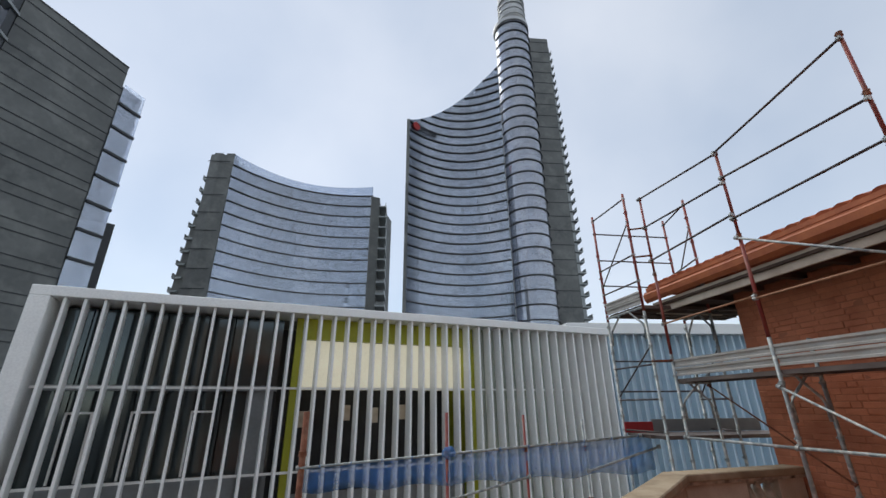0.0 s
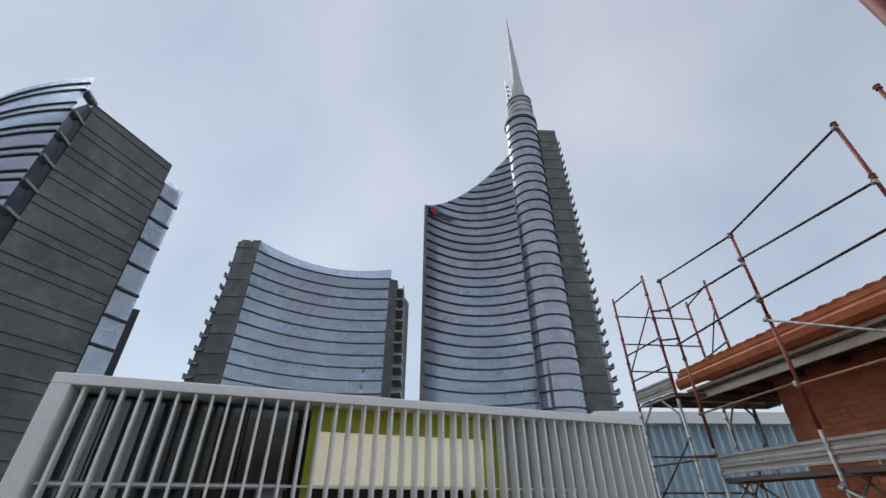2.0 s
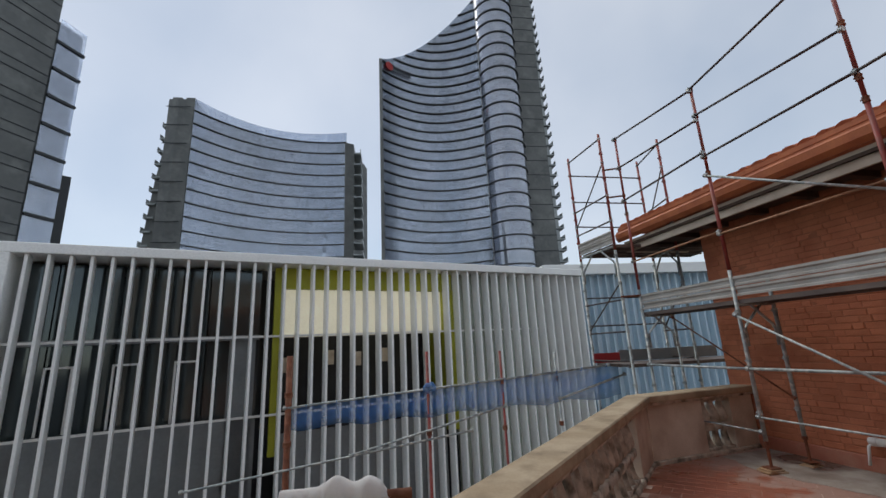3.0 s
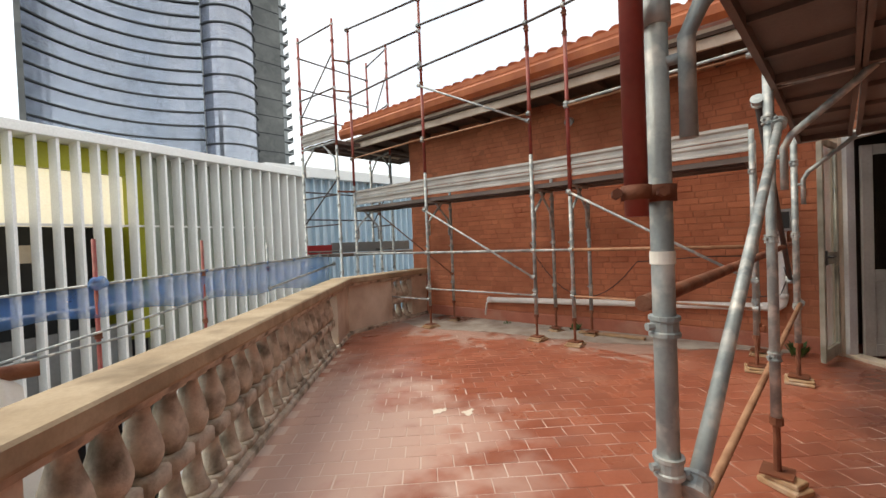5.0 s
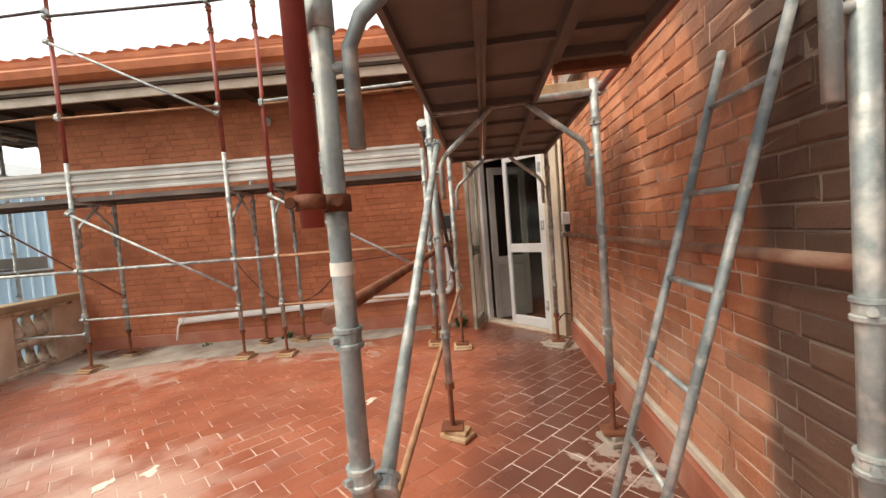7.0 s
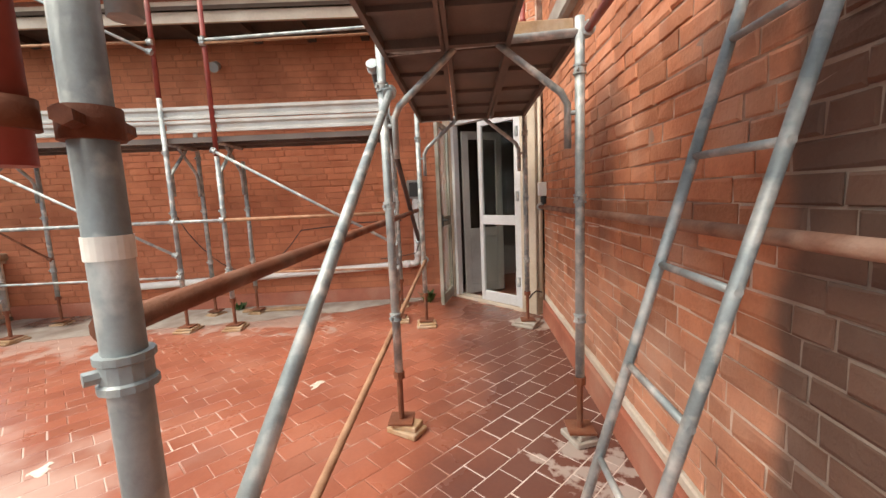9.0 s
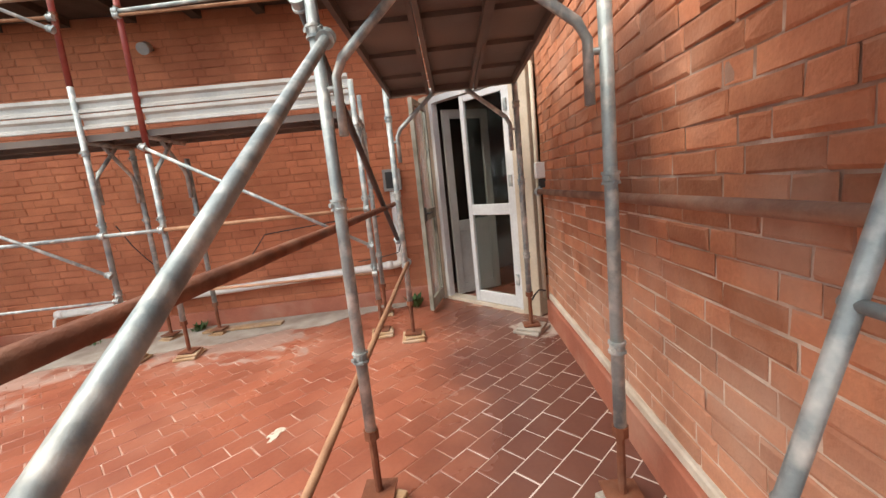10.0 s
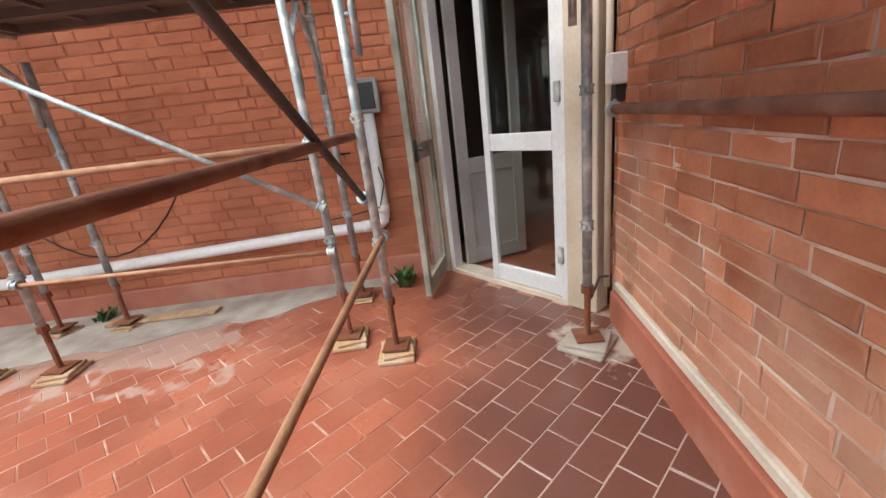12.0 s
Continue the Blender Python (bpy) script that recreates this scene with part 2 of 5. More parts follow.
WHITEALU = material("white_aluminium", (0.72, 0.73, 0.74), (0.60, 0.61, 0.62), rough=0.4, scale=3.0, fine=40, bump=0.05,
                    stain=(0.5, 0.46, 0.42), stain_amount=0.3)
PVC = material("white_pvc", (0.84, 0.82, 0.79), (0.74, 0.72, 0.69), rough=0.45, scale=4.0, fine=40, bump=0.05)
GREYBOX = material("grey_plastic", (0.33, 0.33, 0.32), (0.26, 0.26, 0.25), rough=0.5, scale=5, fine=40, bump=0.05)
BLACK = material("black_plastic", (0.02, 0.02, 0.02), (0.03, 0.03, 0.03), rough=0.4, scale=5, fine=40, bump=0.05)
DARKDOOR = material("brown_grey_door", (0.40, 0.37, 0.345), (0.31, 0.285, 0.26), rough=0.55, scale=3, fine=40, bump=0.1)
AGEDALU = material("aged_frame_paint", (0.40, 0.38, 0.32), (0.22, 0.215, 0.17), rough=0.6, scale=6.0, fine=50, bump=0.3,
                   stain=(0.10, 0.10, 0.07), stain_amount=0.8, stain_scale=4.0)
# hall walls and ceiling: this dark brown carries the dimness of the room
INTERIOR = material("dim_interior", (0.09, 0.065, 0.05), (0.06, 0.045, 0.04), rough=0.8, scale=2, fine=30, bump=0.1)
GREENLEAF = material("weed_leaf", (0.06, 0.13, 0.03), (0.035, 0.08, 0.02), rough=0.6, scale=20, fine=80, bump=0.1)
CLOTH = material("white_cloth", (0.90, 0.90, 0.89), (0.84, 0.84, 0.84), rough=0.95, scale=6, fine=140, bump=0.3, spec=0.1)
TAPE = material("masking_tape", (0.86, 0.84, 0.77), (0.80, 0.77, 0.69), rough=0.7, scale=8, fine=60, bump=0.1)
GREENHOSE = material("green_hose", (0.02, 0.22, 0.12), (0.015, 0.16, 0.09), rough=0.45, scale=8, fine=60, bump=0.1)
BLUENET = material("blue_sheet", (0.13, 0.34, 0.72), (0.09, 0.26, 0.62), rough=0.7, scale=3, fine=60, bump=0.3, stain=(0.12, 0.26, 0.5), stain_amount=0.6)
FIN = material("white_fin_paint", (0.88, 0.89, 0.87), (0.83, 0.84, 0.83), rough=0.5, scale=1.0, fine=20, bump=0.05)
FINBLUE = material("pale_blue_fin", (0.60, 0.72, 0.79), (0.53, 0.66, 0.74), rough=0.5, scale=1.0, fine=20, bump=0.05)
PALEGREEN = material("pale_green_panel", (0.34, 0.38, 0.32), (0.27, 0.31, 0.26), rough=0.5, scale=0.8, fine=10, bump=0.05)
LIME = material("lime_panel", (0.42, 0.43, 0.03), (0.34, 0.36, 0.03), rough=0.5, scale=1.0, fine=20, bump=0.05)
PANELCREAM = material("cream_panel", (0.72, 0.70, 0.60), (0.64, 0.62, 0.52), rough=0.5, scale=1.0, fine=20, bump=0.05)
# near-black so the unlit pavilion rooms get their darkness from the colour
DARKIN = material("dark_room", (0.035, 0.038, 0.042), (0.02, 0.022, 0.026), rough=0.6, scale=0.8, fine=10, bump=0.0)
GREYPANEL = material("grey_panel", (0.27, 0.29, 0.30), (0.22, 0.24, 0.25), rough=0.5, scale=1.0, fine=10, bump=0.05)
SLABGREY = material("dark_cladding", (0.17, 0.178, 0.172), (0.115, 0.122, 0.12), rough=0.6, scale=0.12, fine=1.2, bump=0.0,
                    stain=(0.25, 0.26, 0.245), stain_amount=0.6, stain_scale=0.3)
DARKBAND = material("dark_band", (0.03, 0.035, 0.042), (0.025, 0.03, 0.035), rough=0.4, scale=0.3, fine=2, bump=0.0)
SPIREMETAL = material("spire_metal", (0.55, 0.56, 0.56), (0.45, 0.46, 0.47), rough=0.45, metal=0.4, scale=0.2, fine=2, bump=0.0)
BALCONY = material("balcony_pale", (0.40, 0.43, 0.43), (0.30, 0.33, 0.34), rough=0.5, scale=0.3, fine=2, bump=0.0)
SIGNDARK = material("sign_dark", (0.03, 0.035, 0.05), rough=0.5, scale=0.5, fine=2, bump=0.0)
SIGNRED = material("sign_red", (0.45, 0.02, 0.02), rough=0.5, scale=0.5, fine=2, bump=0.0)
PAVING = material("street_asphalt", (0.06, 0.06, 0.062), (0.045, 0.045, 0.047), rough=0.9, scale=0.4, fine=12, bump=0.3)
ROOFGREY = material("render_grey", (0.34, 0.30, 0.26), (0.26, 0.23, 0.2), rough=0.9, scale=1.2, fine=20, bump=0.3)
REDBAND = material("red_board", (0.42, 0.03, 0.035), (0.32, 0.025, 0.03), rough=0.5, scale=4, fine=40, bump=0.1)


def tower_glass(name, tint, pitch):
    """Mirror-like curtain wall: glass tiles with faint joints, each tile at its own slight tone."""
    m = material(name, tint, tuple(c * 0.85 for c in tint), rough=0.16, metal=0.85, scale=0.05, fine=0.5, bump=0.0, rough_spread=0.05)
    n, l = m.node_tree.nodes, m.node_tree.links
    b = n["Principled BSDF"]
    uv = n.new("ShaderNodeUVMap")
    br = n.new("ShaderNodeTexBrick")
    br.offset = 0.0
    br.inputs["Scale"].default_value = 1.0
    br.inputs["Brick Width"].default_value, br.inputs["Row Height"].default_value = pitch, pitch * 1.25
    br.inputs["Mortar Size"].default_value = 0.05
    br.inputs["Color1"].default_value, br.inputs["Color2"].default_value = (1, 1, 1, 1), (0.94, 0.95, 0.96, 1)
    br.inputs["Mortar"].default_value = (0.84, 0.86, 0.88, 1)
    l.new(uv.outputs[0], br.inputs["Vector"])
    mx = n.new("ShaderNodeMix")
    mx.data_type, mx.blend_type = "RGBA", "MULTIPLY"
    mx.inputs["Factor"].default_value = 1.0
    l.new(b.inputs["Base Color"].links[0].from_socket, mx.inputs["A"])
    l.new(br.outputs[0], mx.inputs["B"])
    l.new(mx.outputs["Result"], b.inputs["Base Color"])
    return m


BLUENET.node_tree.nodes["Principled BSDF"].inputs["Alpha"].default_value = 0.5
# faint warm glow added to the cream panels to keep them brighter than the fins
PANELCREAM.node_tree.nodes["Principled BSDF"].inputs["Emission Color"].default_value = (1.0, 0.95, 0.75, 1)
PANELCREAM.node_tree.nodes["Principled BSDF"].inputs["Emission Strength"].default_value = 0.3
GLASSBLUE = tower_glass("curtain_wall", (0.70, 0.76, 0.86), 1.5)
GLASSCYL = tower_glass("curtain_wall_round", (0.76, 0.79, 0.86), 1.5)


def clear_glass(name, tint, rough):
    m = bpy.data.materials.new(name)
    m.use_nodes = True
    b = m.node_tree.nodes["Principled BSDF"]
    b.inputs["Base Color"].default_value = (*tint, 1)
    b.inputs["Roughness"].default_value = rough
    b.inputs["Transmission Weight"].default_value = 1.0
    b.inputs["IOR"].default_value = 1.45
    return m


GLASS = clear_glass("door_glass", (0.75, 0.8, 0.78), 0.02)
SOLARGLASS = material("solar_glass", (0.085, 0.105, 0.11), (0.06, 0.075, 0.08), rough=0.08, metal=0.6, scale=0.5, fine=4, bump=0.0, rough_spread=0.04)
cloth_nodes, cloth_links = CLOTH.node_tree.nodes, CLOTH.node_tree.links
cloth_thin = cloth_nodes.new("ShaderNodeBsdfTranslucent")
cloth_thin.inputs["Color"].default_value = (0.88, 0.88, 0.87, 1)
cloth_mix = cloth_nodes.new("ShaderNodeMixShader")
cloth_mix.inputs[0].default_value = 0.5
cloth_links.new(cloth_nodes["Principled BSDF"].outputs[0], cloth_mix.inputs[1])
cloth_links.new(cloth_thin.outputs[0], cloth_mix.inputs[2])
cloth_links.new(cloth_mix.outputs[0], cloth_nodes["Material Output"].inputs["Surface"])


# ---- mesh helpers ----
def bm_new():
    return bmesh.new()


def add_box(bm, lo, hi, m=None, bevel=0.0):
    """A box between two corners, moved by m."""
    lo, hi = Vector(lo), Vector(hi)
    c, d = (lo + hi) / 2, hi - lo
    r = bmesh.ops.create_cube(bm, size=1.0, matrix=Matrix.Translation(c) @ Matrix.Diagonal((*d, 1)))
    vs = r["verts"]
    if bevel:
        es = list({e for v in vs for e in v.link_edges})
        b = bmesh.ops.bevel(bm, geom=es, offset=bevel, segments=1, affect="EDGES", clamp_overlap=True)
        vs = list({v for f in b["faces"] for v in f.verts} | {v for v in vs if v.is_valid})
    if m is not None:
        bmesh.ops.transform(bm, matrix=m, verts=vs)
    return bm


def add_tube(bm, p, q, r, seg=10, r2=None, caps=True):
    p, q = Vector(p), Vector(q)
    d = q - p
    m = Matrix.Translation((p + q) / 2) @ d.to_track_quat("Z", "Y").to_matrix().to_4x4()
    bmesh.ops.create_cone(bm, cap_ends=caps, segments=seg, radius1=r, radius2=r if r2 is None else r2, depth=d.length, matrix=m)
    return bm


def add_path(bm, pts, r, seg=8):
    """A bent tube through points, with mitred joints."""
    pts = [Vector(p) for p in pts]
    rings = []
    ref = Vector((0.31, 0.17, 0.94))
    for i, p in enumerate(pts):
        d = (pts[min(i + 1, len(pts) - 1)] - pts[max(i - 1, 0)]).normalized()
        a = d.cross(ref).normalized()
        b = d.cross(a)
        rings.append([bm.verts.new(p + r * (math.cos(2 * math.pi * k / seg) * a + math.sin(2 * math.pi * k / seg) * b)) for k in range(seg)])
    for r0, r1 in zip(rings, rings[1:]):
        for k in range(seg):
            bm.faces.new((r0[k], r0[(k + 1) % seg], r1[(k + 1) % seg], r1[k]))
    bm.faces.new(rings[0][::-1])
    bm.faces.new(rings[-1])
    return bm


def add_lathe(bm, profile, centre=(0, 0, 0), seg=14):
    rings = []
    c = Vector(centre)
    for r, z in profile:
        rings.append([bm.verts.new(c + Vector((r * math.cos(2 * math.pi * k / seg), r * math.sin(2 * math.pi * k / seg), z))) for k in range(seg)])
    for r0, r1 in zip(rings, rings[1:]):
        for k in range(seg):
            bm.faces.new((r0[k], r0[(k + 1) % seg], r1[(k + 1) % seg], r1[k]))
    bm.faces.new(rings[0][::-1])
    bm.faces.new(rings[-1])
    return bm


def add_prism(bm, outline, z0, z1):
    """An upright prism over a plan outline."""
    lo = [bm.verts.new((x, y, z0)) for x, y in outline]
    hi = [bm.verts.new((x, y, z1)) for x, y in outline]
    n = len(outline)
    for i in range(n):
        bm.faces.new((lo[i], lo[(i + 1) % n], hi[(i + 1) % n], hi[i]))
    bm.faces.new(lo[::-1])
    bm.faces.new(hi)
    return bm


def finish(bm, name, mat, smooth=False):
    bmesh.ops.recalc_face_normals(bm, faces=bm.faces)
    me = bpy.data.meshes.new(name)
    bm.to_mesh(me)
    bm.free()
    me.materials.append(mat)
    if smooth:
        for p in me.polygons:
            p.use_smooth = len(p.vertices) == 4
    return me


def part(name, bm, mat, parent, label="", smooth=False):
    ob = new(name, finish(bm, name, mat, smooth))
    ob.parent = parent
    if label:
        tagged(ob, label)
    return ob


def solo(name, bm, mat, label, category, group="", kind="", smooth=False):
    return tagged(new(name, finish(bm, name, mat, smooth)), label, category, group, kind)


def thing(name, label, category, group="", kind="", at=(0, 0, 0)):
    ob = tagged(new(name), label, category, group, kind)
    ob.empty_display_size = 0.1
    ob.location = at
    return ob


def joined(name, verts, faces, mat, parent=None):
    me = bpy.data.meshes.new(name)
    me.from_pydata(verts, [], faces)
    me.materials.append(mat)
    me.update()
    ob = new(name, me)
    ob.parent = parent
    return ob

# ---- plan ----
SOUTH_Y = -1.24                      # face of the south brick wall
P0, P1 = Vector((5.70, -1.17, 0)), Vector((6.67, -0.20, 0))   # ends of the chamfered door wall
CORNER = Vector((5.98, 5.80, 0))     # north-west corner of the east building
BAL_A, BAL_B, BAL_C = Vector((-1.75, -1.30, 0)), Vector((4.05, 5.08, 0)), Vector((6.02, 5.46, 0))  # inner foot of the balustrade
STREET = -9.0


def along(p, q):
    """A frame at p: x along the wall, y to the left of the way, z up."""
    d = (q - p).normalized()
    return Matrix(((d.x, -d.y, 0, p.x), (d.y, d.x, 0, p.y), (0, 0, 1, p.z), (0, 0, 0, 1)))


# ---- ground and terrace ----
bm = bm_new()
add_box(bm, (-1500, -1500, STREET - 0.5), (1500, 1500, STREET))
solo("ground", bm, PAVING, "grey asphalt street level far below the terrace", "ground", kind="structure")

bm = bm_new()
inner = [(-1.75, -1.6), (BAL_A.x - 0.2, BAL_A.y + 0.18), (BAL_B.x - 0.2, BAL_B.y + 0.28), (BAL_C.x, BAL_C.y + 0.3), (6.1, 5.7), (6.9, -0.2), (5.8, -1.6)]
add_prism(bm, inner, STREET, -0.0024)
floor = solo("floor", bm, GROUT, "red terracotta terrace floor with pale stained joints", "floor", kind="structure")

bm = bm_new()
strip = [(5.15, 5.2), (5.05, 4.6), (5.22, 4.0), (5.46, 3.2), (5.60, 2.6), (5.72, 2.0), (5.92, 1.5), (6.06, 1.0), (6.3, 0.6), (6.42, 0.25), (6.64, 0.0),
         (6.62, 0.3), (6.45, 1.8), (6.2, 3.9), (6.03, 5.35)]
rough_strip = []
for k, (x, y) in enumerate(strip[:11]):
    x2, y2 = strip[k + 1]
    for f in range(6):
        u = f / 6
        px, py = x + (x2 - x) * u, y + (y2 - y) * u
        rough_strip.append((px + 0.09 * noise.noise(Vector((px * 4, py * 4, 0.3))) + 0.04 * noise.noise(Vector((px * 13, py * 13, 2.0))), py))
add_prism(bm, rough_strip + strip[11:], -0.004, 0.006)
solo("cement_strip", bm, CEMENT, "patchy grey cement strip along the foot of the brick wall", "floor", kind="structure")

# ---- buildings' walls ----
bm = bm_new()
add_box(bm, (-6.0, -6.0, STREET), (5.69, SOUTH_Y, 7.0))
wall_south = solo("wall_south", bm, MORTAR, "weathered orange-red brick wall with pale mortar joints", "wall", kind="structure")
# the east building: a thick wall behind the bricks, chamfered for the door
E_DIR = (CORNER - P1).normalized()
wall_east = None
bm = bm_new()
n_east = Vector((E_DIR.y, -E_DIR.x, 0))
q = [P1, CORNER, CORNER + n_east * 0.35, P1 + n_east * 0.35]
add_prism(bm, [(v.x, v.y) for v in q], STREET, 3.55)
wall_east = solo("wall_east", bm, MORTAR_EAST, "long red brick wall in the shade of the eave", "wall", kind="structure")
bm = bm_new()
add_prism(bm, [(CORNER.x + 0.35, CORNER.y - 0.34), (CORNER.x, CORNER.y), (12.0, 6.6), (12.0, 6.25)], STREET, 3.55)
wall_north = solo("wall_north", bm, MORTAR, "red brick end wall of the terrace building", "wall", kind="structure")

D = along(P0, P1)                   # door wall frame; its left side is the terrace
LEN = (P1 - P0).length
bm = bm_new()
add_box(bm, (-0.02, -0.3, 2.30), (LEN + 0.02, 0.0, 3.6), D)
wall_door = solo("wall_door", bm, MORTAR, "brick lintel wall over the terrace door", "wall", kind="structure")
bm = bm_new()
add_prism(bm, [(5.69, SOUTH_Y - 0.02), (5.69, -6), (13, -6), (13, 6.2), (12.4, 6.2), (12.4, -5.6), (6.0, -5.6), (6.0, -1.4)], STREET, 3.6)
solo("wall_back", bm, MORTAR, "plain outer walls closing the building", "wall", kind="structure")

# ---- skirtings ----
bm = bm_new()
add_box(bm, (-1.6, SOUTH_Y - 0.01, -0.01), (5.60, SOUTH_Y + 0.045, 0.19), bevel=0.008)
solo("baseboard_south", bm, SKIRT, "red painted cement skirting with a pale top edge", "skirting", kind="structure")
bm = bm_new()
add_box(bm, (-1.6, SOUTH_Y - 0.01, 0.19), (5.60, SOUTH_Y + 0.022, 0.243), bevel=0.008)
solo("trim_south", bm, PLASTER, "pale cement bead on the skirting", "skirting", kind="structure")
EW = along(CORNER, P1)               # x runs south along the east wall; left of the way is into the wall
ELEN = (P1 - CORNER).length
bm = bm_new()
add_box(bm, (0.02, -0.04, -0.01), (ELEN - 0.12, 0.02, 0.17), EW, bevel=0.008)
solo("baseboard_east", bm, SKIRT, "red painted skirting at the foot of the brick wall", "skirting", kind="structure")

# ---- roof and eave of the east building ----
EAVE_N, EAVE_S = Vector((5.16, 6.92, 0.2)), Vector((5.84, -1.08, 0.2))
R = along(EAVE_N, EAVE_S)            # x runs south, y positive is towards the building (left of the way)
RL = (EAVE_S - EAVE_N).length
roof = thing("roof", "low orange tiled roof with a deep boarded eave", "roof", kind="structure")
bm = bm_new()
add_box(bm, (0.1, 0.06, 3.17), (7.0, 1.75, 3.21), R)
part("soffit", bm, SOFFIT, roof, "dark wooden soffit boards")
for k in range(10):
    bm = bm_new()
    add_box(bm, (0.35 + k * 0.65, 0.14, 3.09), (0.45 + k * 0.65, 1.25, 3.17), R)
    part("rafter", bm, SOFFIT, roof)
bm = bm_new()
add_box(bm, (0.06, 0.10, 3.06), (7.0, 0.14, 3.25), R)
add_box(bm, (0.06, 0.07, 3.17), (7.0, 0.10, 3.26), R)
add_box(bm, (0.06, 0.10, 3.06), (0.10, 1.5, 3.25), R)
part("fascia", bm, WHITEWOOD, roof, "pale weathered fascia board")
bm = bm_new()
prof = [(0.09, 3.30), (0.0, 3.27), (-0.05, 3.33), (-0.06, 3.42), (-0.03, 3.45), (-0.03, 3.47), (0.02, 3.47), (0.09, 3.47)]
rows = [[bm.verts.new(R @ Vector((x, y, z))) for y, z in prof] for x in (0.0, 7.0)]
for i in range(len(prof) - 1):
    bm.faces.new((rows[0][i], rows[0][i + 1], rows[1][i + 1], rows[1][i]))
bm.faces.new(rows[0])
bm.faces.new(rows[1][::-1])
part("gutter", bm, COPPER, roof, "orange box gutter")
bm = bm_new()
prof = [(0.09, 3.47), (0.02, 3.50), (0.02, 3.56), (0.10, 3.58), (0.10, 3.52)]
rows = [[bm.verts.new(R @ Vector((x, y, z))) for y, z in prof] for x in (0.0, 7.0)]
for i in range(len(prof) - 1):
    bm.faces.new((rows[0][i], rows[0][i + 1], rows[1][i + 1], rows[1][i]))
bm.faces.new(rows[0])
bm.faces.new(rows[1][::-1])
part("eave_flashing", bm, COPPER, roof, "orange folded flashing over the gutter")
bm = bm_new()
v = [R @ Vector(c) for c in ((0.0, 0.08, 3.52), (7.0, 0.08, 3.52), (7.0, 4.0, 4.75), (3.2, 4.0, 4.75))]
lo = [bm.verts.new(c) for c in v]
hi = [bm.verts.new(c - Vector((0, 0, 0.06))) for c in v]
bm.faces.new(lo)
bm.faces.new(hi[::-1])
for i in range(4):
    bm.faces.new((lo[i], lo[(i + 1) % 4], hi[(i + 1) % 4], hi[i]))
part("roof_deck", bm, ROOFTILE, roof)
bm = bm_new()
v = [R @ Vector(c) for c in ((0.0, 0.08, 3.52), (3.2, 4.0, 4.75), (0.0, 7.5, 3.52))]
hi = [bm.verts.new(c) for c in v]
lo = [bm.verts.new(c - Vector((0, 0, 0.06))) for c in v]
bm.faces.new(hi)
bm.faces.new(lo[::-1])
for i in range(3):
    bm.faces.new((hi[i], hi[(i + 1) % 3], lo[(i + 1) % 3], lo[i]))
part("hip_face", bm, ROOFTILE, roof)

# curved tiles: half-round covers up the slope, a short row of them near the eave as pieces
SL = math.atan2(4.75 - 3.52, 3.92)
bm = bm_new()
for j in range(7):
    ang = [math.pi * j / 6 for j in range(7)]
vs = []
for yy, rr in ((0.0, 0.095), (0.42, 0.078)):
    vs.append([bm.verts.new((rr * math.cos(a), yy, rr * 0.75 * math.sin(a))) for a in ang])
for i in range(6):
    bm.faces.new((vs[0][i], vs[0][i + 1], vs[1][i + 1], vs[1][i]))
bm.faces.new(vs[0])
tile_mesh = finish(bm, "tile", ROOFTILE, smooth=True)
for i in range(34):
    for j in range(3):
        x = 0.12 + i * 0.2
        if j * 0.38 * math.cos(SL) * 0.82 > x:
            continue
        ob = new("tile", tile_mesh)
        ob.parent = roof
        ob.matrix_basis = R @ Matrix.Translation((x, 0.06 + j * 0.36 * math.cos(SL), 3.55 + j * 0.36 * math.sin(SL))) @ pose(0, 0, 0, math.degrees(SL) + 2)

# an old render shelf left on the south wall above the scaffold
bm = bm_new()
add_box(bm, (3.0, SOUTH_Y - 0.02, 2.62), (5.6, SOUTH_Y + 0.08, 2.80), bevel=0.02)
solo("stone_ledge", bm, CEMENT, "broken pale stone ledge on the brick wall", "ledge", kind="structure")

# ---- terrace door on the chamfer ----
door = thing("door_1", "half-open white aluminium and glass terrace door with one leaf ajar", "door", kind="structure")
bm = bm_new()
add_box(bm, (0.00, -0.10, 0.0), (0.20, 0.035, 2.30), D, bevel=0.006)
part("pilaster", bm, CREAM, door, "cream painted pier")
bm = bm_new()
add_box(bm, (LEN - 0.07, -0.10, 0.0), (LEN + 0.05, 0.06, 2.30), D, bevel=0.006)
part("pilaster", bm, CREAM, door, "cream painted pier")
bm = bm_new()
add_box(bm, (0.20, -0.06, 0.02), (0.245, 0.025, 2.28), D, bevel=0.003)
part("door_jamb", bm, WHITEALU, door)
bm = bm_new()
add_box(bm, (LEN - 0.12, -0.06, 0.02), (LEN - 0.07, 0.025, 2.28), D, bevel=0.003)
part("door_jamb", bm, WHITEALU, door)
bm = bm_new()
add_box(bm, (0.245, -0.06, 2.215), (LEN - 0.12, 0.025, 2.28), D, bevel=0.003)
part("door_head", bm, WHITEALU, door)
bm = bm_new()
add_box(bm, (0.20, -0.12, -0.01), (LEN - 0.07, 0.03, 0.035), D, bevel=0.004)
part("threshold", bm, PLASTER, door, "worn pale threshold")


